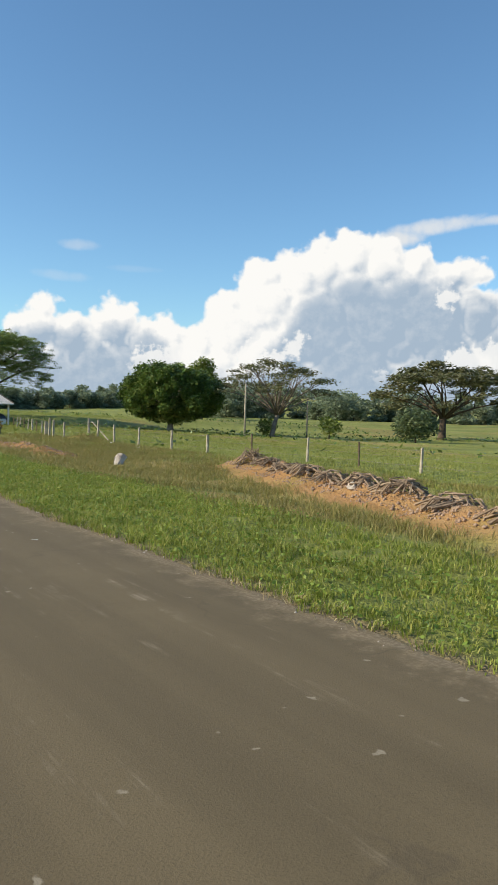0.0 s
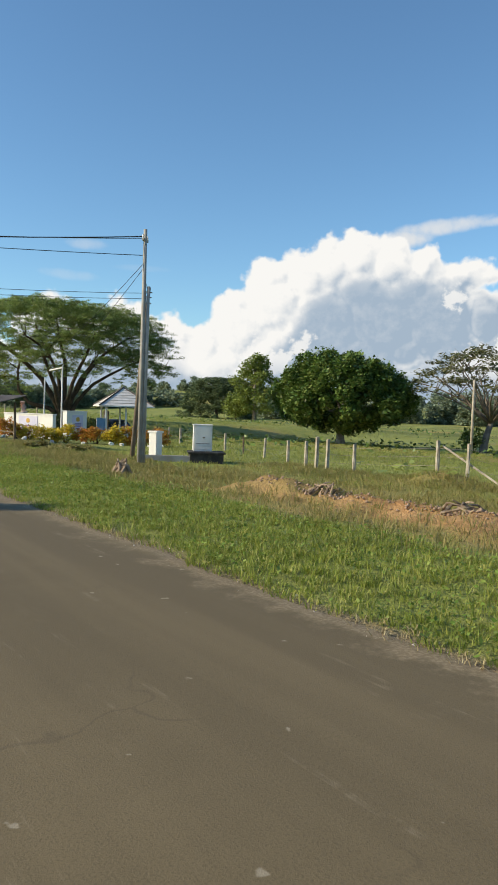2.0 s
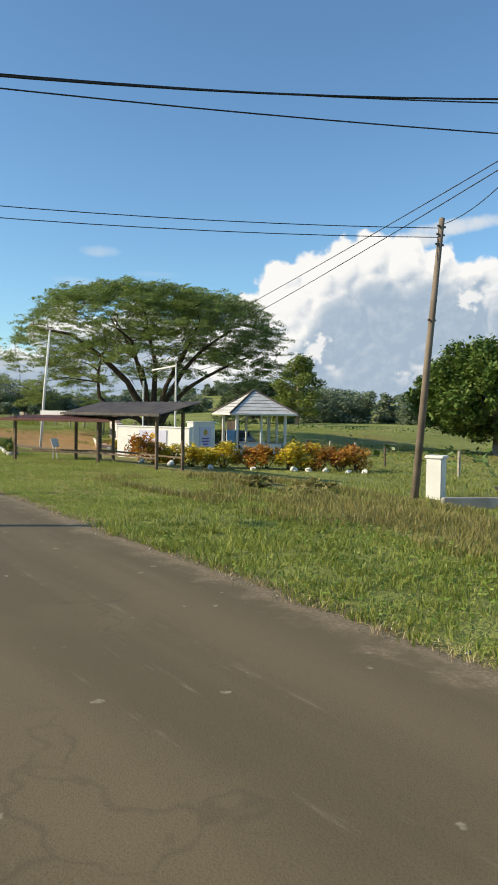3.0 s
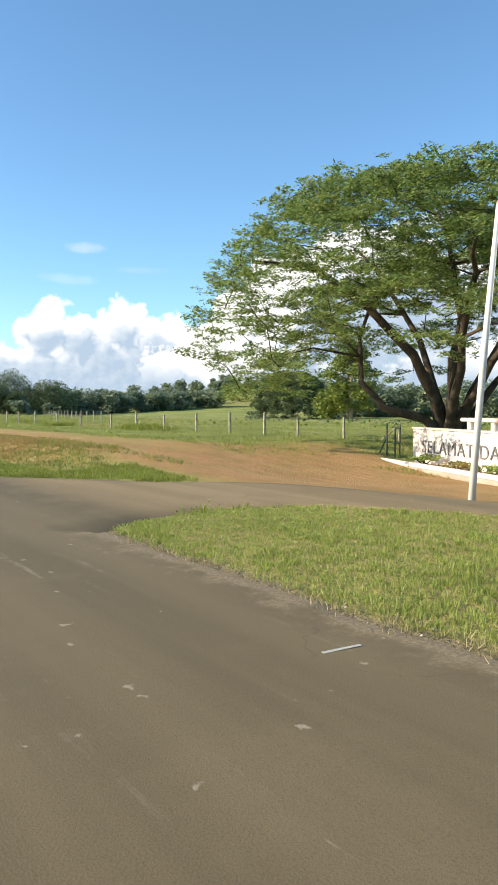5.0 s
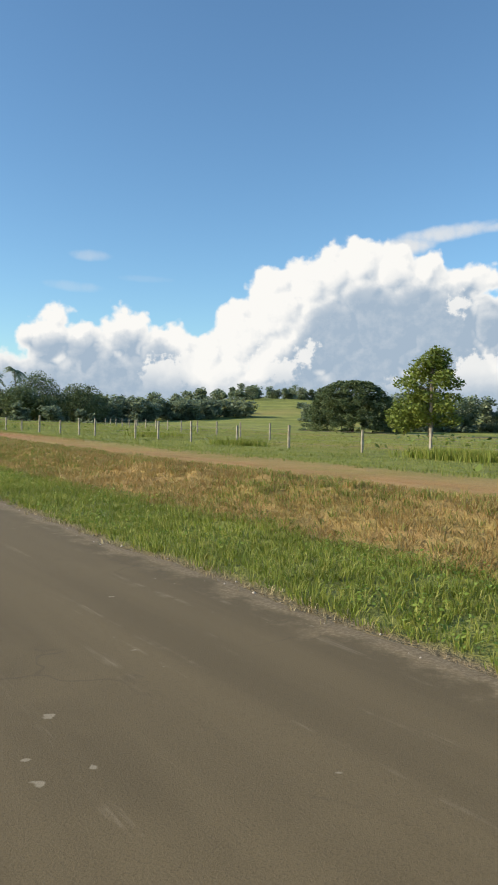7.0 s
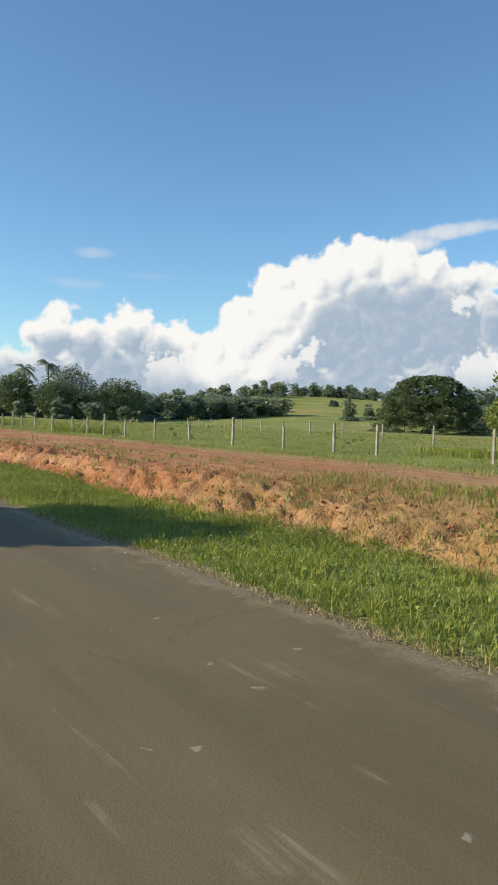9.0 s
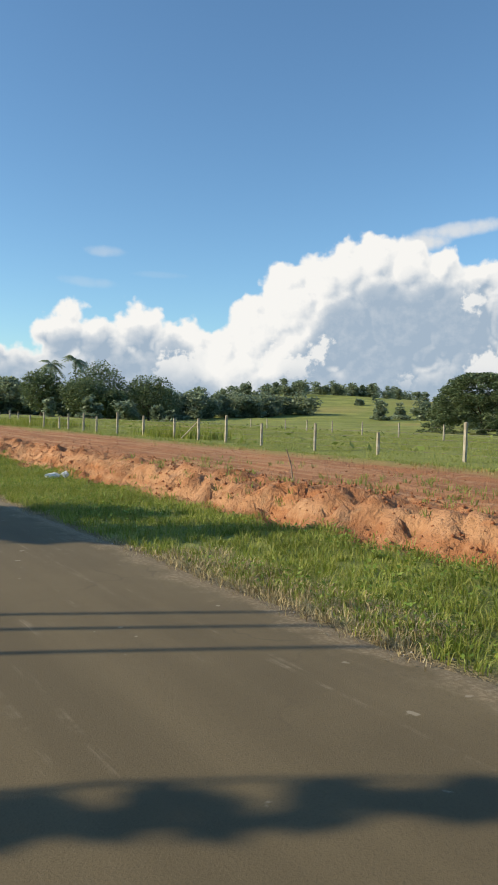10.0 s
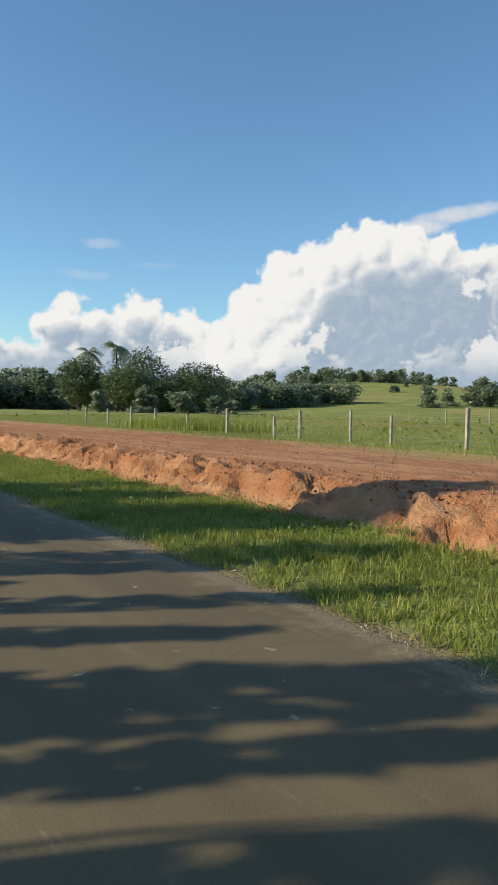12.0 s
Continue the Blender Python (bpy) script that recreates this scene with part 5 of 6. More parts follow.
def sign_wall():
    a, b = Vector(on(26.3, 113.6)), Vector(on(22.5, 103.6))
    mid, way = (a + b) / 2, (b - a)
    length = way.length
    turn = math.degrees(math.atan2(way.y, way.x))
    root = thing("sign_wall", (mid.x, mid.y, float(land(mid.x, mid.y))), "long low pinkish-white welcome wall with dark lettering", "sign wall", turn=turn)
    part("wall", box_bm((length, 0.4, 2.0), (0, 0, 0.8), 0.03), PINK, root)
    part("coping", box_bm((length + 0.1, 0.5, 0.08), (0, 0, 1.83), 0.02), PINK, root)
    # shade on the wall's far end is put into this block's dark colour
    part("end_block", box_bm((0.5, 0.7, 1.9), (length / 2 + 0.25, 0.3, 0.85), 0.03), DARK_POST, root, "dark brown end block coloured as the wall's shaded end")
    part("end_post", box_bm((0.22, 0.24, 1.95), (length / 2 + 0.2, 0.95, 0.85), 0.02), PALE_POST, root)
    part("raised_kerb", box_bm((length + 0.8, 1.5, 0.36), (-0.4, -0.85, 0.1), 0.04), KERB_PINK, root)
    part("bed_rim", box_bm((length + 0.5, 0.18, 0.2), (-0.4, -1.5, 0.32), 0.03), PINK, root)
    text = bpy.data.curves.new("lettering", "FONT")
    text.body, text.size, text.extrude, text.align_x, text.align_y = "SELAMAT DATANG", 1.0, 0.025, "CENTER", "CENTER"
    text.space_character, text.offset = 1.12, -0.006
    text.materials.append(LETTER)
    ob = new("lettering", text)
    ob.parent = root
    ob.matrix_local = Matrix.Translation((0.1, -0.22, 1.0)) @ pose(0, 0, 0, 90, 0, 0) @ Matrix.Diagonal((0.96, 0.8, 1, 1))
    monument = thing("monument", (mid.x, mid.y, float(land(mid.x, mid.y)) + 1.87), "white slab on short legs with a slanted brown board", "monument", turn=turn)
    part("slab", box_bm((2.6, 0.5, 0.14), (0.2, 0, 0.42), 0.03), PINK, monument)
    for s in (-0.6, 1.1):
        part("leg", box_bm((0.28, 0.3, 0.4), (s, 0, 0.18), 0.03), WHITE, monument)
    part("slanted_board", box_bm((1.2, 0.4, 0.14), (1.85, 0, 0.66), 0.03, Euler((0, radians(-34), 0)).to_matrix()), KERB_PINK, monument)
    part("prop", box_bm((0.26, 0.35, 0.74), (2.1, 0.1, 0.33), 0.04), KERB_PINK, monument)
    frame_root = thing("metal_gate", (a.x - 0.3, a.y + 1.1, float(land(a.x, a.y + 1))), "dark green metal gate frame with a leaning brace", "gate", turn=turn)
    for x0, z0, x1, z1 in ((-0.9, 0, -0.9, 1.65), (0, 0, 0, 1.5), (0.5, 0, 0.5, 1.5), (0, 1.45, 0.5, 1.45), (0, 0.75, 0.5, 0.75), (-1.9, 0.05, -0.9, 1.0)):
        part("bar", tube_bm([(x0, 0, z0 - 0.05), (x1, 0, z1)], [0.04, 0.04], 6), GREEN_METAL, frame_root)


sign_wall()


def tube_frame():
    a, b = Vector(on(25.6, 106.1)), Vector(on(24.65, 99.1))
    root = thing("gate_frame", tuple(a), "white steel tube gate frame with a crossbar", "gate frame")
    q = b - a
    part("post", tube_bm([(0, 0, -0.2), (0.02, 0, 5.2)], [0.07, 0.065], 10), WHITE, root)
    part("post", tube_bm([q + Vector((0, 0, -0.2)), q + Vector((0.02, 0, 6.05))], [0.07, 0.065], 10), WHITE, root)
    part("crossbar", tube_bm([Vector((0.02, 0, 5.9)).lerp(q + Vector((0.02, 0, 6.0)), 0.3), q + Vector((0.02, 0, 6.0))], [0.065, 0.065], 10), WHITE, root)
    part("brace", tube_bm([q + Vector((0.02, 0, 5.3)), q + Vector((0.02, 0, 6.2))], [0.045, 0.045], 8), WHITE, root)


tube_frame()
flag = thing("flagpole", on(16.3, 102.7), "leaning bare white flagpole on the lawn edge", "flagpole")
part("shaft", tube_bm([(0, 0, -0.3), (0.24, -0.18, 4.0), (0.5, -0.38, 7.9)], [0.1, 0.085, 0.06], 10), WHITE, flag, smooth_faces=True)
part("finial", tube_bm([(0.5, -0.38, 7.88), (0.505, -0.385, 7.95), (0.51, -0.39, 8.02)], [0.05, 0.075, 0.02], 8), PALE_POST, flag)
part("halyard", tube_bm([(0.1, -0.13, 1.0), (0.48, -0.46, 7.8)], [0.008, 0.008], 4), WHITE, flag)


def planter(at, label, wide, tall, leaf, seed, rim=WHITE, grp="planters on the lawn", leaves=420, size=0.085):
    """A low round tub with soil and a clipped shrub."""
    root = thing("planter", at, label, "planter", grp)
    bm = bmesh.new()
    n = 20
    prof = [(0.92, -0.05), (1.0, 0.04), (1.02, 0.11), (0.97, 0.165), (0.86, 0.17), (0.8, 0.14), (0.78, 0.03)]
    rings = [[bm.verts.new((wide / 2 * r * math.cos(2 * math.pi * k / n), wide / 2 * r * math.sin(2 * math.pi * k / n), z)) for k in range(n)] for r, z in prof]
    for p, q in zip(rings, rings[1:]):
        for k in range(n):
            bm.faces.new((p[k], p[(k + 1) % n], q[(k + 1) % n], q[k]))
    bmesh.ops.recalc_face_normals(bm, faces=bm.faces[:])
    part("tub", bm, rim, root, smooth_faces=True)
    bm = bmesh.new()
    bmesh.ops.create_circle(bm, cap_ends=True, segments=n, radius=wide * 0.41, matrix=Matrix.Translation((0, 0, 0.125)))
    part("soil", bm, ROCK, root)
    rng = np.random.default_rng(seed)
    rr = random.Random(seed)
    cl = [(rr.uniform(-.5, .5) * wide * 0.55, rr.uniform(-.5, .5) * wide * 0.55, 0.2 + tall * (0.12 + 0.62 * k / 9), wide * 0.3 * (1.15 - 0.05 * k), wide * 0.3 * (1.15 - 0.05 * k), tall * 0.24) for k in range(10)]
    stem = bmesh.new()
    for k in range(5):
        tube_bm([(0, 0, 0.1), (cl[k * 2][0], cl[k * 2][1], cl[k * 2][2])], [0.03, 0.012], 5, stem)
    part("stems", stem, BARK, root)
    v, f = leaf_cards(clump_points(cl, leaves, rng, 0.3), size * rng.uniform(0.6, 1.4, leaves), rng, 0.2, 0.5)
    mesh_part("foliage", v, f, leaf, root)
    return root


for k, (x, y, w, t, grey) in enumerate([(11.8, 95.9, 0.58, 0.42, 0), (11.4, 94.1, 0.68, 0.5, 0), (11.2, 92.6, 0.58, 0.46, 0), (10.8, 91.1, 0.5, 0.6, 1), (10.5, 89.4, 0.56, 0.4, 1)]):
    planter(on(x, y), "low grey round tub with a small dark shrub on the lawn" if grey else "low white round tub with a clipped green shrub on the lawn", w, t, (MANGO, LIGHT, LIGHT)[k % 3], 60 + k, CONCRETE if grey else WHITE, leaves=1500)


def croton(at, label, wide, tall, leaf, seed, grp="croton bushes", leaves=750):
    heap = "heap" in label
    root = thing("cuttings_heap" if heap else "croton_bush", at, label, "cuttings" if heap else "bush", grp)
    rng, rr = np.random.default_rng(seed), random.Random(seed)
    cl = [(rr.uniform(-.5, .5) * wide * 0.8, rr.uniform(-.5, .5) * wide * 0.8, tall * (0.2 + 0.6 * rr.random()), wide * 0.24, wide * 0.24, tall * 0.2) for k in range(13)]
    stem = bmesh.new()
    for k in range(6):
        tube_bm([(rr.uniform(-.1, .1), rr.uniform(-.1, .1), -0.1), cl[k][:3]], [0.03, 0.012], 5, stem)
    part("stems", stem, BARK, root)
    v, f = leaf_cards(clump_points(cl, leaves, rng, 0.3), 0.2 * rng.uniform(0.6, 1.5, leaves), rng, 0.3, 0.42)
    mesh_part("foliage", v, f, leaf, root)
    return root


def stone(at, label, size, material, seed, grp="", category="stone", squash=0.7):
    """A broken, faceted stone resting in the ground."""
    rng = random.Random(seed)
    bm = bmesh.new()
    bmesh.ops.create_icosphere(bm, subdivisions=2, radius=size / 2)
    off = Vector((rng.random() * 9, rng.random() * 9, 0))
    for v in bm.verts:
        v.co *= 0.75 + 0.6 * noise.noise(v.co / size * 2.2 + off)
        v.co.z = v.co.z * squash + size * squash * 0.3
    ob = part("stone", bm, material)
    ob.location = at
    return tagged(ob, label, category, grp)


cr = random.Random(15)
for k in range(13):
    f = k / 12
    x, y = 15.4 + 9.2 * f + cr.uniform(-.2, .2), 86.2 - 5.6 * f + cr.uniform(-.35, .35)
    yellow = cr.random() < 0.66
    croton(on(x, y), "bright yellow croton bush in a roadside row" if yellow else "red and orange croton bush in a roadside row", cr.uniform(1.3, 1.75), cr.uniform(1.1, 1.5), CROTON_Y if yellow else CROTON_R, 80 + k)
    if k % 2 == 0 or k > 8:
        stone(on(x - 0.5, y - 1.1), "white painted stone edging the croton bed", cr.uniform(0.35, 0.5), WHITE, 100 + k, "white edging stones")
for k, (x, y) in enumerate([(21.6, 102.2), (21.4, 100.0), (22.6, 98.9)]):
    croton(on(x, y), "small yellow croton bush beside the gateway", 0.95, 0.85, CROTON_Y, 130 + k, "gateway croton bushes", 260)
    stone(on(x - 0.6, y - 0.2), "white painted stone beside the gateway", 0.36, WHITE, 140 + k, "white edging stones")
for k, (x, y) in enumerate([(24.6, 111.6), (23.8, 109.2), (22.9, 107.0), (22.2, 104.9)]):
    croton(on(x, y, 0.28), "low straggling olive plants in the sign wall bed", 1.3, 0.36, OLIVE_GRASS if k % 2 else YOUNG, 150 + k, "sign wall planting", 200)
for k, (x, y, w, h) in enumerate([(26.6, 104.4, 2.0, 2.1), (27.6, 102.4, 2.2, 2.0), (28.6, 100.2, 1.8, 1.7)]):
    round_tree("hedge_bush", on(x, y), "dark clipped hedge bush behind the gateway", w * 0.75, 0.0, h, 160 + k, 900, 0.24, HEDGE, BARK, 0.06, 18, 0.5, "hedge behind the gateway", "bush")


def parked_car(at, turn):
    root = thing("parked_car", at, "dark hatchback parked behind the hedge", "car", turn=turn)
    bm = bmesh.new()
    prof = [(-2.0, 0.35), (-2.05, 0.75), (-1.7, 0.95), (-1.3, 1.35), (-0.7, 1.48), (0.4, 1.45), (1.0, 1.0), (1.9, 0.85), (2.05, 0.6), (2.0, 0.35)]
    left = [bm.verts.new((x, -0.82 + 0.14 * max(0, z - 0.9), z)) for x, z in prof]
    right = [bm.verts.new((x, 0.82 - 0.14 * max(0, z - 0.9), z)) for x, z in prof]
    for k in range(len(prof)):
        j = (k + 1) % len(prof)
        bm.faces.new((left[k], left[j], right[j], right[k]))
    bm.faces.new(left[::-1])
    bm.faces.new(right)
    bmesh.ops.recalc_face_normals(bm, faces=bm.faces[:])
    bmesh.ops.bevel(bm, geom=bm.edges[:], offset=0.05, segments=2, affect="EDGES")
    body = part("body", bm, CAR_PAINT, root, smooth_faces=True)
    for s in (-0.79, 0.79):
        part("side_window", box_bm((1.7, 0.03, 0.34), (-0.35, s, 1.17), 0.01), GLASSY, body)
        for x in (-1.3, 1.3):
            wheel = part("wheel", tube_bm([(x, s - 0.09, 0.3), (x, s + 0.09, 0.3)], [0.3, 0.3], 18), RUBBER, root)
            part("rim", tube_bm([(x, s - 0.095, 0.3), (x, s + 0.095, 0.3)], [0.18, 0.18], 12), STEEL, wheel)
    for s in (-0.55, 0.55):
        part("headlight", box_bm((0.06, 0.3, 0.14), (2.03, s, 0.68), 0.02), WHITE, body)
    part("number_plate", box_bm((0.03, 0.45, 0.11), (2.06, 0, 0.45), 0.005), WHITE, body)


parked_car(on(30.2, 100.4), 200)

# ---- odds and ends along the verge ----


def broken_stump(at, label, seed):
    rng = random.Random(seed)
    bm = box_bm((0.42, 0.36, 0.72), (0, 0, 0.24), 0.06)
    bmesh.ops.subdivide_edges(bm, edges=bm.edges[:], cuts=2)
    for v in bm.verts:
        v.co += Vector((rng.uniform(-1, 1), rng.uniform(-1, 1), rng.uniform(-1, 1))) * 0.05
        if v.co.z > 0.4:
            v.co.x += 0.1
    ob = part("broken_block", bm, PALE_STONE)
    ob.matrix_world = Matrix.Translation(at) @ pose(0, 0, 0, 6, 10, 30)
    return tagged(ob, label, "concrete block")


broken_stump(on(15.0, 30.7), "broken pale concrete block tilted in the grass", 4)
stone(on(15.2, 15.6), "pale rounded boulder beside the rubble bank", 0.4, PALE_STONE, 5)
stone(on(24.6, 51.6), "small white stone below the fence", 0.35, WHITE, 6)
stone(on(23.4, 44.8), "small white stone below the fence", 0.32, WHITE, 7)


def brush_pile(at, label, wide, tall, count, seed, radius=0.03):
    """Dead branches thrown together."""
    rng = random.Random(seed)
    root = thing("brush_pile", at, label, "deadwood")
    for k in range(count):
        a, b = rng.uniform(0, 6.283), rng.uniform(0, 6.283)
        p = Vector((math.cos(a) * wide * rng.uniform(0.2, 0.6), math.sin(a) * wide * rng.uniform(0.2, 0.6), rng.uniform(-0.04, 0.06)))
        q = Vector((math.cos(b) * wide * 0.22, math.sin(b) * wide * 0.22, tall * rng.uniform(0.35, 1.0)))
        m = (p + q) / 2 + Vector((rng.uniform(-.1, .1), rng.uniform(-.1, .1), rng.uniform(0, 0.12))) * wide
        part("branch", tube_bm([p, m, q], [radius * 1.3, radius, radius * 0.5], 5), DEADWOOD, root)
    return root


brush_pile(on(10.9, 58.2), "heap of bleached dead branches on the verge", 0.75, 0.55, 22, 8, 0.045)
for k in range(10):
    f = (k + 0.6) / 10.3
    brush_pile(on(HEAP[0] + (HEAP[2] - HEAP[0]) * f - 0.2, HEAP[1] + (HEAP[3] - HEAP[1]) * f), "tangle of dry branches thrown on the rubble heap", 1.6, 0.8 if k == 9 else 0.34, 44, 9 + k, 0.024)
brush_pile(on(13.3, 50.6), "scatter of dry branches on the low heap", 1.1, 0.3, 14, 19)
brush_pile(on(13.5, 46.2), "scatter of dry branches on the low heap", 1.1, 0.3, 14, 20)


def sack(at):
    root = thing("litter_sack", at, "crumpled white plastic sack lying on the grass", "litter")
    rng = random.Random(12)
    for name, size, c in (("sack", (0.6, 0.28, 0.2), (0, 0, 0.1)), ("loose_end", (0.26, 0.24, 0.22), (0.36, -0.1, 0.14))):
        bm = bmesh.new()
        bmesh.ops.create_icosphere(bm, subdivisions=3, radius=0.5)
        for v in bm.verts:
            v.co *= 0.8 + 0.5 * noise.noise(v.co * 3.2 + Vector((rng.random(), 0, 0)))
            v.co = Vector((v.co.x * size[0], v.co.y * size[1], v.co.z * size[2])) + Vector(c)
        part(name, bm, PLASTIC, root)


sack(on(7.75, 200.7, 0.05))
stick = thing("marker_stick", on(10.6, 192.2), "thin bare stick leaning on the red bank", "stick")
part("rod", tube_bm([(0, 0, -0.15), (-0.06, 0.03, 0.35), (-0.18, 0.08, 0.75)], [0.02, 0.017, 0.012], 6), DEADWOOD, stick)
for k, (x, y, w) in enumerate([(13.2, 70.5, 0.9), (14.3, 71.6, 0.7), (12.4, 72.0, 0.6), (15.4, 72.4, 0.8), (13.6, 73.4, 0.6), (16.2, 74.0, 0.7)]):
    croton(on(x, y), "low heap of raked brown cuttings on the grass", w * 1.5, 0.28, OLIVE_GRASS, 170 + k, "heaps of cuttings", 320)
# worn paint scrawl on the road
for k, (x0, y0, x1, y1) in enumerate([(4.78, 30.9, 5.16, 30.87), (4.83, 30.77, 4.71, 30.58), (4.71, 30.58, 4.83, 30.5), (5.09, 30.78, 5.1, 30.49), (4.97, 31.34, 4.98, 31.14), (4.31, 29.85, 4.36, 29.76), (4.14, 11.56, 4.21, 11.47), (4.25, 94.9, 4.68, 94.86)]):
    d = Vector((x1 - x0, y1 - y0, 0))
    ob = part("paint_mark", box_bm((d.length, 0.045, 0.003), (0, 0, 0), 0.0), PAINT_MARK)
    ob.matrix_world = Matrix.Translation(((x0 + x1) / 2, (y0 + y1) / 2, 0.0175)) @ pose(0, 0, 0, 0, 0, math.degrees(math.atan2(d.y, d.x)))
    tagged(ob, "short worn white paint stroke on the asphalt", "road marking", "road markings")

# ---- across the road: what shades the asphalt ----
for k, (y, h, w) in enumerate([(56.9, 9.4, 0.8), (59.6, 7.6, 0.5), (88.5, 8.9, 0.13), (87.7, 7.9, 0.11), (87.0, 10.5, 0.22), (86.3, 9.6, 0.12), (90.3, 6.6, 0.17), (85.1, 7.5, 0.1)]):
    round_tree("roadside_tree", on(-8.0, y), "slender young tree across the road", w, 1.0, h, 200 + k, 2600, 0.13 if w < 0.4 else 0.24, MANGO, BARK, 0.07, 44, 0.5, "trees across the road")
for k, y in enumerate((125.6, 124.6, 124.1, 123.3, 189.6, 191.0, 190.4)):
    utility_pole(on(-8.0, y), "thin grey pole in a row across the road", 10.5 if k < 4 else 8.0, 0.06, CONCRETE)
for k, (x, y, h, w) in enumerate([(-8, 177.2, 6.2, 0.9), (-8, 179.7, 9.8, 1.7), (-9, 182.4, 10.4, 1.8), (-8.5, 184.4, 8.4, 0.8), (-9, 187.0, 9.2, 0.24), (-9, 197.4, 10.8, 1.1), (-8, 199.5, 9.6, 1.3),
                                  (-8, 218.8, 6.6, 0.3), (-8, 222.6, 8.0, 0.3), (-8.5, 224.2, 9.0, 0.4), (-8, 225.4, 7.6, 0.3), (-8, 226.7, 9.0, 0.35), (-8, 227.8, 6.6, 0.3), (-8, 223.4, 9.6, 0.35), (-8, 228.6, 8.4, 0.4), (-8, 221.4, 8.4, 0.3), (-8, 232.4, 13.2, 1.3), (-9, 231.5, 8, 0.3), (-8.5, 229.4, 10.8, 0.8), (-8.5, 234.4, 10.8, 1.1), (-8.5, 237.0, 10.8, 1.2), (-8.5, 239.5, 10.5, 1.2)]):
    round_tree("roadside_tree", on(x, y), "leafy tree across the road", w, h * 0.25, h, 220 + k, 4500 if w > 1 else 1900, 0.34 if w > 1 else 0.22, MANGO, BARK, 0.16, 40, 0.42, "trees across the road")

# ---- grass, weeds and clods: past counting ----


def blades(name, x, y, high, per, spread, wide, material, label, category, seed, lean=0.45, lift=0.0):
    """Tufts of grass, each blade a bent sliver."""
    rng = np.random.default_rng(seed)
    n = len(x)
    z = land(x, y) + lift
    base = np.repeat(np.stack([x, y, z], 1), per, 0)
    h = np.repeat(high, per) * rng.uniform(0.5, 1.15, n * per)
    a = rng.uniform(0, 2 * np.pi, n * per)
    out = np.stack([np.cos(a), np.sin(a), np.zeros_like(a)], 1)
    base[:, :2] += out[:, :2] * (rng.random(n * per) * spread)[:, None]
    turn = rng.uniform(0, 2 * np.pi, n * per)
    side = np.stack([np.cos(turn), np.sin(turn), np.zeros_like(a)], 1) * (wide * rng.uniform(0.6, 1.3, n * per))[:, None]
    tilt = (lean * rng.uniform(0.1, 1.3, n * per))[:, None]
    mid = base + out * tilt * h[:, None] * 0.35 + np.array([0, 0, 1.0]) * h[:, None] * 0.6
    tip = base + out * tilt * h[:, None] * 1.1 + np.array([0, 0, 1.0]) * h[:, None] * (1 - 0.25 * tilt)
    base[:, 2] -= 0.02
    v = np.stack([base - side, base + side, mid + side * 0.7, tip, mid - side * 0.7], 1).reshape(-1, 3)
    i = np.arange(n * per)[:, None] * 5
    f = np.concatenate([i + [[0, 1, 2]], i + [[0, 2, 4]], i + [[4, 2, 3]]], 0)
    return tagged(mesh_part(name, v, f, material), label, category, kind="stuff")


def sow(count, x0, x1, y0, y1, seed, keep=None):
    rng = np.random.default_rng(seed)
    x, y = rng.uniform(x0, x1, count), rng.uniform(y0, y1, count)
    if keep is not None:
        k = rng.random(count) < keep(x, y)
        x, y = x[k], y[k]
    return x, y


def bank_foot(x, y):
    return 8.5 + 0.9 * (rough_noise(x * 0.16, y * 0.16, 1.0) - 0.5) + 0.5 * (rough_noise(x * 0.9, y * 0.9, 7.0) - 0.5)


def verge_zone(x, y):
    c, a = step(y, 108, 120), 1 - step(y, 60, 74)
    limit = np.where(c > 0.5, bank_foot(x, y) + 0.3, np.where(a > 0.5, 9.9 + 2.6 * rough_noise(x * 0.4, y * 0.4, 63.0) - 1.3, 13.0))
    ok = (x > road_edge(y) + 0.02 + 0.3 * np.clip(rough_noise(x * 0.7, y * 0.7, 62.0) - 0.4, 0, 1) + 0.15 * step(y, 66, 74)) & (x < limit) & ~in_side_road(x, y)
    patch = 0.35 + 0.9 * rough_noise(x * 0.6, y * 0.6, 41.0)
    ok = ok & (from_heap(x, y, *HEAP) > 1.7)
    return ok * np.clip(patch, 0, 1) * np.where((y > 66) & (y < 104), 0.5, 1.0)


x, y = sow(70000, 5.0, 11.5, -8, 262, 1, verge_zone)
short = np.where((y > 68) & (y < 103), 0.45, 1.0) * (0.45 + 0.9 * rough_noise(x * 0.5, y * 0.5, 43.0)) * np.where(y < 66, 0.75, 0.9)
inlawn = (y > 70) & (y < 103)
blades("verge_grass", x[~inlawn], y[~inlawn], 0.20 * short[~inlawn], 14, 0.15, 0.0075, GRASS, "lush green roadside grass", "grass", 2, 1.1)
x, y = sow(52000, 5.2, 16, 68, 104, 3, verge_zone)
blades("lawn_grass", x, y, 0.035 + 0.16 * rough_noise(x * 0.7, y * 0.7, 66.0) ** 2, 12, 0.13, 0.006, LAWN, "short yellowish green lawn", "grass", 4, 1.1)
x, y = sow(9000, 5.2, 10, 255, 330, 5, lambda u, v: (u > road_edge(v)) * 1.0)
blades("verge_grass", x, y, np.full(len(x), 0.3), 8, 0.2, 0.016, GRASS, "lush green roadside grass", "grass", 6)
# straw along the road's lip
x, y = sow(9000, 4.7, 6.0, -8, 262, 7, lambda u, v: (np.abs(u - road_edge(v) - 0.1) < 0.22) * np.where((v > 101) & (v < 116), 0.0, 1.0) * (rough_noise(v * 0.4, v * 0, 8.0) > 0.4))
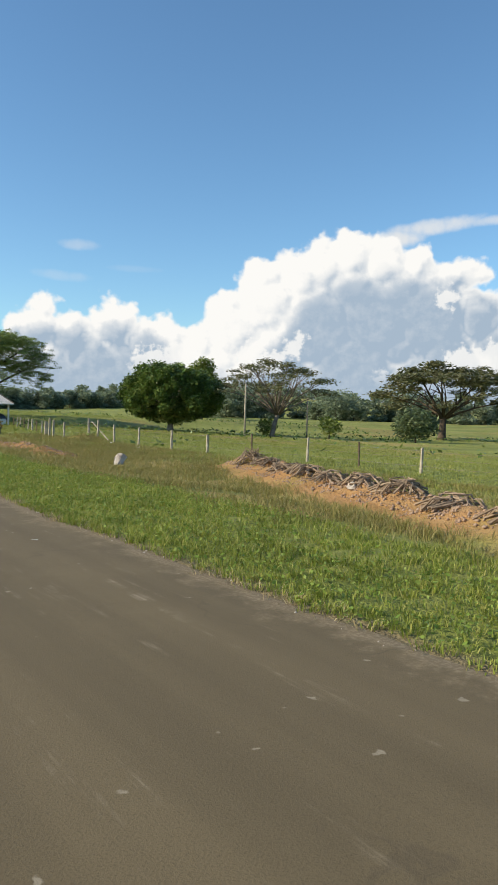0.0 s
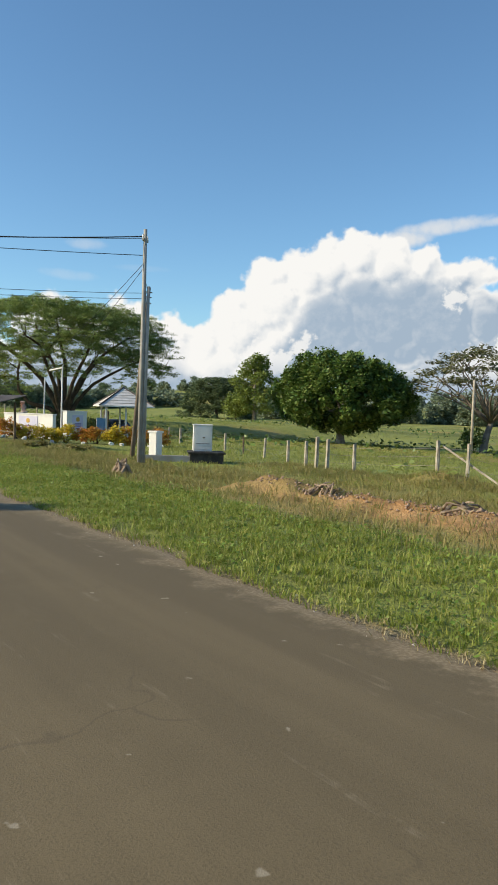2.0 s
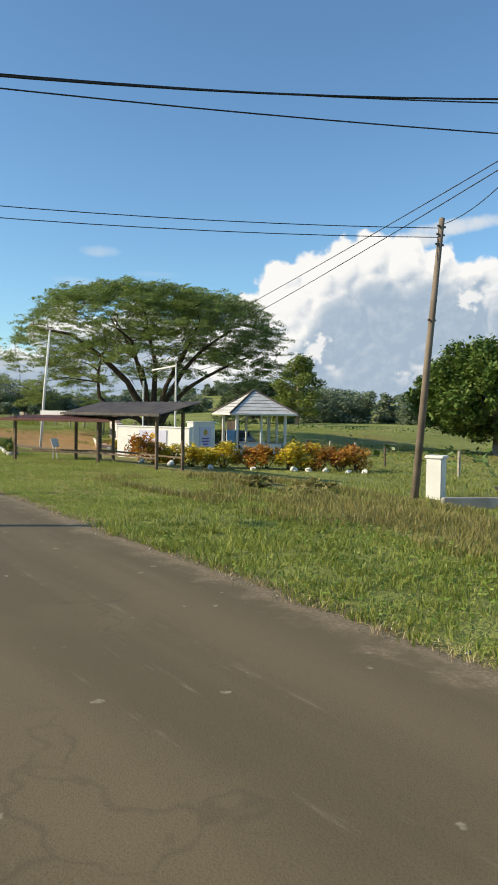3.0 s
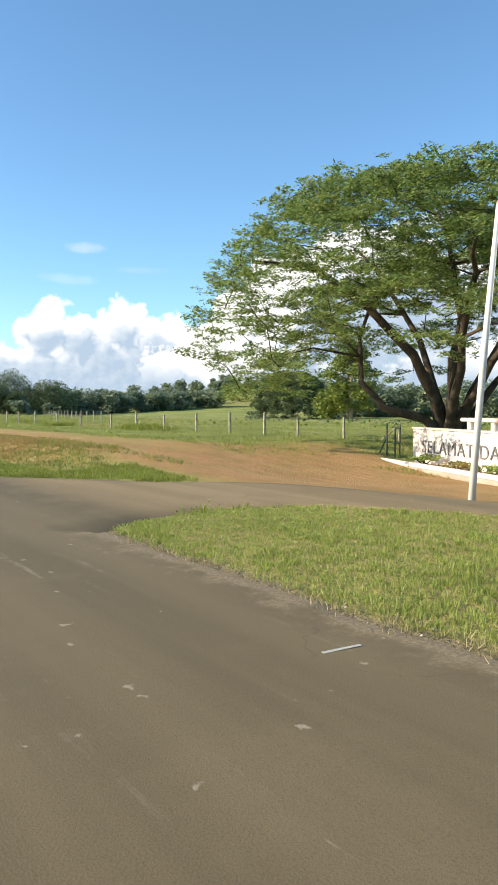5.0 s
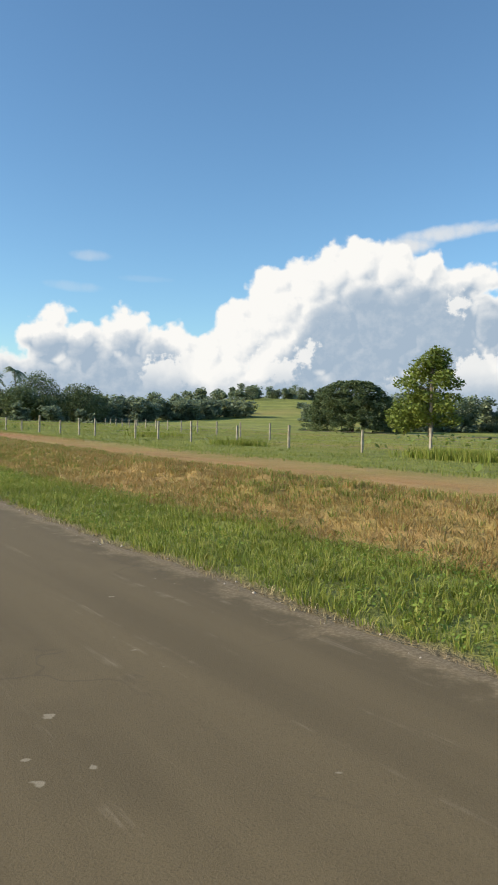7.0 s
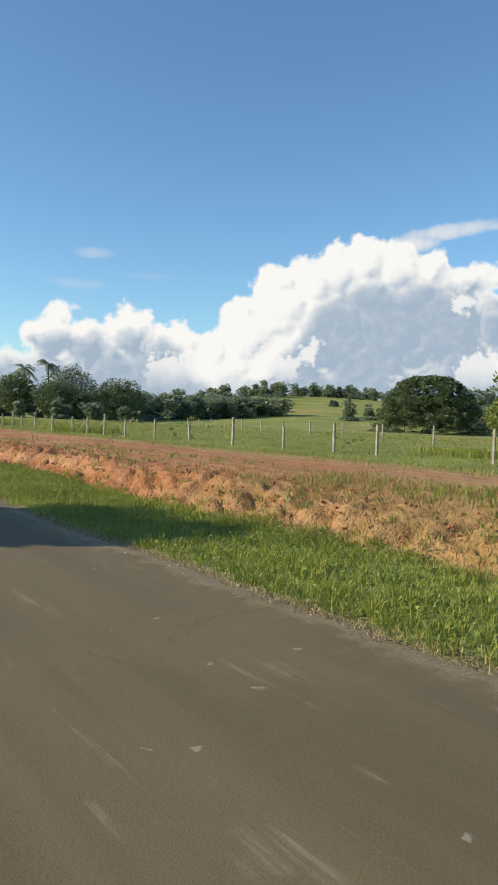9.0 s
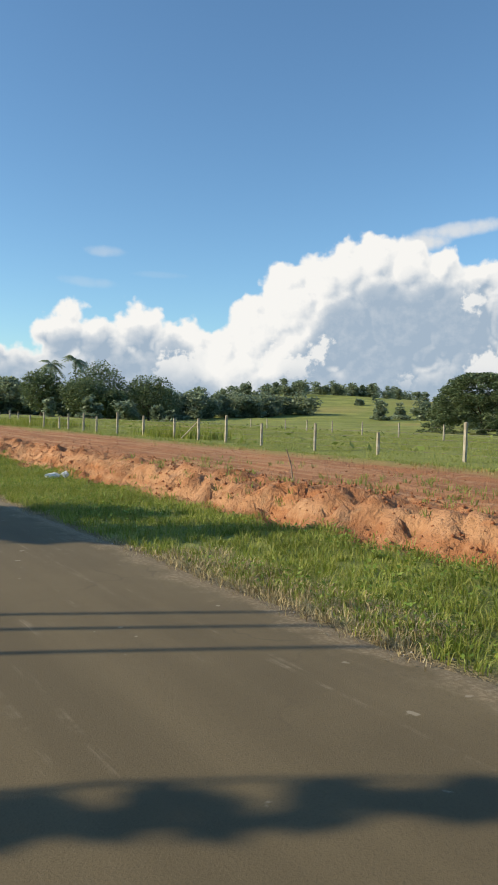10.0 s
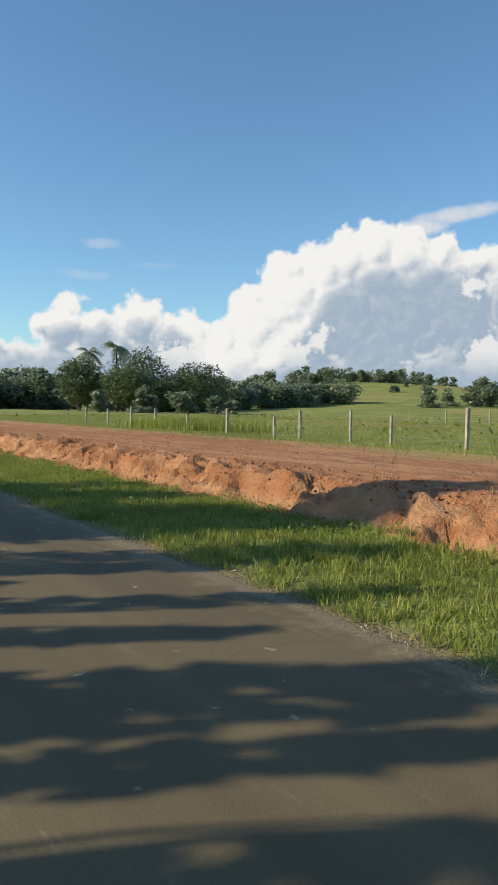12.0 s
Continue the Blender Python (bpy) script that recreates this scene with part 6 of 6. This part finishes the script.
blades("straw", x, y, np.full(len(x), 0.10), 6, 0.12, 0.006, STRAW, "pale cut straw along the road edge", "straw", 8, 1.6)
x, y = sow(500, 5.0, 6.1, 183.2, 188.5, 39, lambda u, v: (u > road_edge(v) + 0.02) * 1.0)
blades("straw", x, y, np.full(len(x), 0.14), 7, 0.16, 0.007, STRAW, "heap of cut straw on the road edge", "straw", 40, 1.5)
# dry grass on the ridge, the bank and round the fences
x, y = sow(46000, 8.8, 25, -8, 66, 9, lambda u, v: np.clip(1.8 * rough_noise(u * 0.35, v * 0.35, 11.0) - 0.42, 0, 1) * step(u, 8.8, 11) * step(from_heap(u, v, *HEAP), 1.1, 2.0) * (0.25 + 0.75 * step(from_heap(u, v, *LOW_HEAP), 0.6, 1.5)))
blades("dry_grass", x, y, 0.14 + 0.22 * rough_noise(x * 0.5, y * 0.5, 64.0), 8, 0.16, 0.008, OLIVE_GRASS, "half dry brown grass on the rubble ridge", "grass", 10, 1.1)
x, y = sow(15000, 8.2, 13.2, 113, 186, 11, lambda u, v: (u > bank_foot(u, v) - 0.2) * np.clip(1 - step(v, 160, 182), 0, 1) * step(v, 114, 126))
blades("dry_grass", x, y, 0.09 + 0.14 * rough_noise(x * 0.8, y * 0.8, 65.0), 8, 0.16, 0.008, DRY_GRASS, "dry brown grass covering the bank", "grass", 12, 1.5)
x, y = sow(15000, 8.0, 13.6, 113, 200, 35, lambda u, v: (u > bank_foot(u, v) - 0.4) * np.clip(2.4 * rough_noise(u * 0.5, v * 0.3, 61.0) - 0.75, 0, 1) * (1 - 0.8 * step(v, 160, 182)))
blades("verge_grass", x, y, np.full(len(x), 0.16), 8, 0.14, 0.010, FIELD_GRASS, "olive green tufts among the dry bank grass", "grass", 36, 0.9)
x, y = sow(5000, 9.4, 17.5, 165, 262, 13, lambda u, v: (0.012 + 0.9 * step(u, 15.5, 17.4)) * (u > bank_foot(u, v) + 1.0) * (rough_noise(u * 0.8, v * 0.5, 44.0) > 0.45))
blades("dry_grass", x, y, np.full(len(x), 0.16), 7, 0.15, 0.009, DRY_GRASS, "sparse dry tufts on the red earth", "grass", 14)
# meadows
x, y = sow(30000, 14, 62, -5, 112, 15, lambda u, v: np.clip(1.3 - (u - 14) / 60, 0, 1) * ((u > 19 + 3 * rough_noise(u * 0.3, v * 0.3, 48.0)) | (v > 66)) * ~((v > 76) & (v < 112) & (u < 22)))
blades("meadow_grass", x, y, 0.09 + 0.22 * rough_noise(x * 0.25, y * 0.25, 45.0) ** 2, 8, 0.3, 0.013, FIELD_GRASS, "uneven meadow grass behind the fence", "grass", 16)
x, y = sow(36000, 16, 80, 116, 330, 17, lambda u, v: np.clip(1.25 - (u - 16) / 70, 0, 1) * (u > 16.2 + 2.5 * rough_noise(v * 0.3, u * 0.3, 46.0)))
blades("meadow_grass", x, y, 0.07 + 0.22 * rough_noise(x * 0.2, y * 0.2, 47.0) ** 2, 8, 0.32, 0.014, FIELD_GRASS, "uneven pasture grass along the fence", "grass", 18)
for k, (cx, cy, sx, sy, n, h) in enumerate([(27.5, 228, 2.2, 4.5, 900, 0.75), (27.5, 262, 3.0, 7, 900, 0.9), (29.5, 168, 1.6, 2, 300, 0.45), (32, 186, 2, 3, 350, 0.5), (30.5, 149.6, 1.4, 3.2, 500, 0.6)]):
    r = np.random.default_rng(300 + k)
    x, y = r.normal(cx, sx * 0.5, n), r.normal(cy, sy * 0.5, n)
    blades("tall_grass", x, y, np.full(n, h), 8, 0.25, 0.02, GRASS, "clump of tall bright green grass at the fence", "grass", 310 + k)


def scatter_leaves(name, x, y, size, up, material, label, category, seed, high=0.14):
    rng = np.random.default_rng(seed)
    c = np.stack([x, y, land(x, y) + rng.uniform(0.03, high, len(x))], 1)
    v, f = leaf_cards(c, size * rng.uniform(0.6, 1.5, len(x)), rng, up, 0.6)
    return tagged(mesh_part(name, v, f, material), label, category, kind="stuff")


x, y = sow(150000, 5.3, 11, -8, 262, 21, lambda u, v: verge_zone(u, v) * (rough_noise(u * 0.45, v * 0.3, 51.0) > np.where(v < 66, 0.36, 0.5)) * ~((v > 72) & (v < 103)))
scatter_leaves("weeds", x, y, 0.058, 0.4, WEED, "broad-leaved weeds among the roadside grass", "weeds", 22, 0.2)
x, y = sow(5000, 24, 95, 0, 330, 23, lambda u, v: (rough_noise(u * 0.12, v * 0.12, 52.0) > 0.62) * 1.0)
scatter_leaves("weeds", x, y, 0.42, 0.3, LIGHT, "low leafy weeds in the meadow", "weeds", 24, 0.6)


x, y = sow(16000, 26, 130, -20, 190, 37, lambda u, v: (rough_noise((u * 0.8 - v * 0.57) * 0.05, (u * 0.57 + v * 0.8) * 0.2, 57.0) > 0.63) * np.where((v > 112) & (u < 60), 0.0, 1.0))
scatter_leaves("weeds", x, y, 0.5, 0.3, MANGO, "dark scrubby strips crossing the meadow", "weeds", 38, 0.7)


def clods(name, x, y, size, material, label, seed):
    """Angular lumps, each half sunk."""
    rng = np.random.default_rng(seed)
    n = len(x)
    shape = np.array([[1, 0, 0], [0, 1, 0], [-1, 0, 0], [0, -1, 0], [0, 0, 0.85], [0, 0, -0.6]])
    tri = np.array([[0, 1, 4], [1, 2, 4], [2, 3, 4], [3, 0, 4], [1, 0, 5], [2, 1, 5], [3, 2, 5], [0, 3, 5]])
    s = size * rng.uniform(0.4, 1.5, n) * 0.5
    v = shape[None] * (1 + 0.35 * rng.normal(size=(n, 6, 1))) * s[:, None, None]
    a = rng.uniform(0, 6.283, n)
    c, q = np.cos(a)[:, None], np.sin(a)[:, None]
    v = np.stack([v[..., 0] * c - v[..., 1] * q, v[..., 0] * q + v[..., 1] * c, v[..., 2]], -1)
    v = v + np.stack([x, y, land(x, y) + s * 0.25], 1)[:, None]
    f = tri[None] + np.arange(n)[:, None, None] * 6
    return tagged(mesh_part(name, v.reshape(-1, 3), f.reshape(-1, 3), material), label, "rubble", kind="stuff")


x, y = sow(5000, 8.3, 11.0, 168, 262, 25, lambda u, v: (u > bank_foot(u, v) + 0.1) * np.clip(1.5 * rough_noise(u * 0.8, v * 0.8, 53.0) - 0.2, 0, 1))
clods("red_clods", x, y, 0.07, CLOD, "crumbled red clods on the cut bank", 26)
x, y = sow(1200, 10, 17, 168, 262, 27)
clods("red_clods", x, y, 0.05, CLOD, "small stones on the red track", 28)
x, y = sow(60000, 9.0, 23.0, 4, 55, 29, lambda u, v: np.clip(1.8 * rough_noise(u * 0.5, v * 0.5, 54.0) - 0.4, 0, 1) * (np.minimum(from_heap(u, v, *HEAP), from_heap(u, v, *LOW_HEAP) + 0.4) < 1.1))
clods("rubble", x, y, 0.085, ROCK, "broken brown rubble along the ridge", 30)
x, y = sow(5000, 9.0, 17, 60, 76, 31, lambda u, v: (rough_noise(u * 0.7, v * 0.5, 55.0) > 0.5) * 1.0)
blades("dry_grass", x, y, np.full(len(x), 0.22), 8, 0.16, 0.01, OLIVE_GRASS, "brown dry tufts on the verge by the poles", "grass", 32)
x, y = sow(1500, 4.9, 6.0, -8, 262, 33, lambda u, v: (np.abs(u - road_edge(v)) < 0.3) * 1.0)
clods("gravel", x, y, 0.035, PALE_STONE, "loose gravel along the road edge", 34)
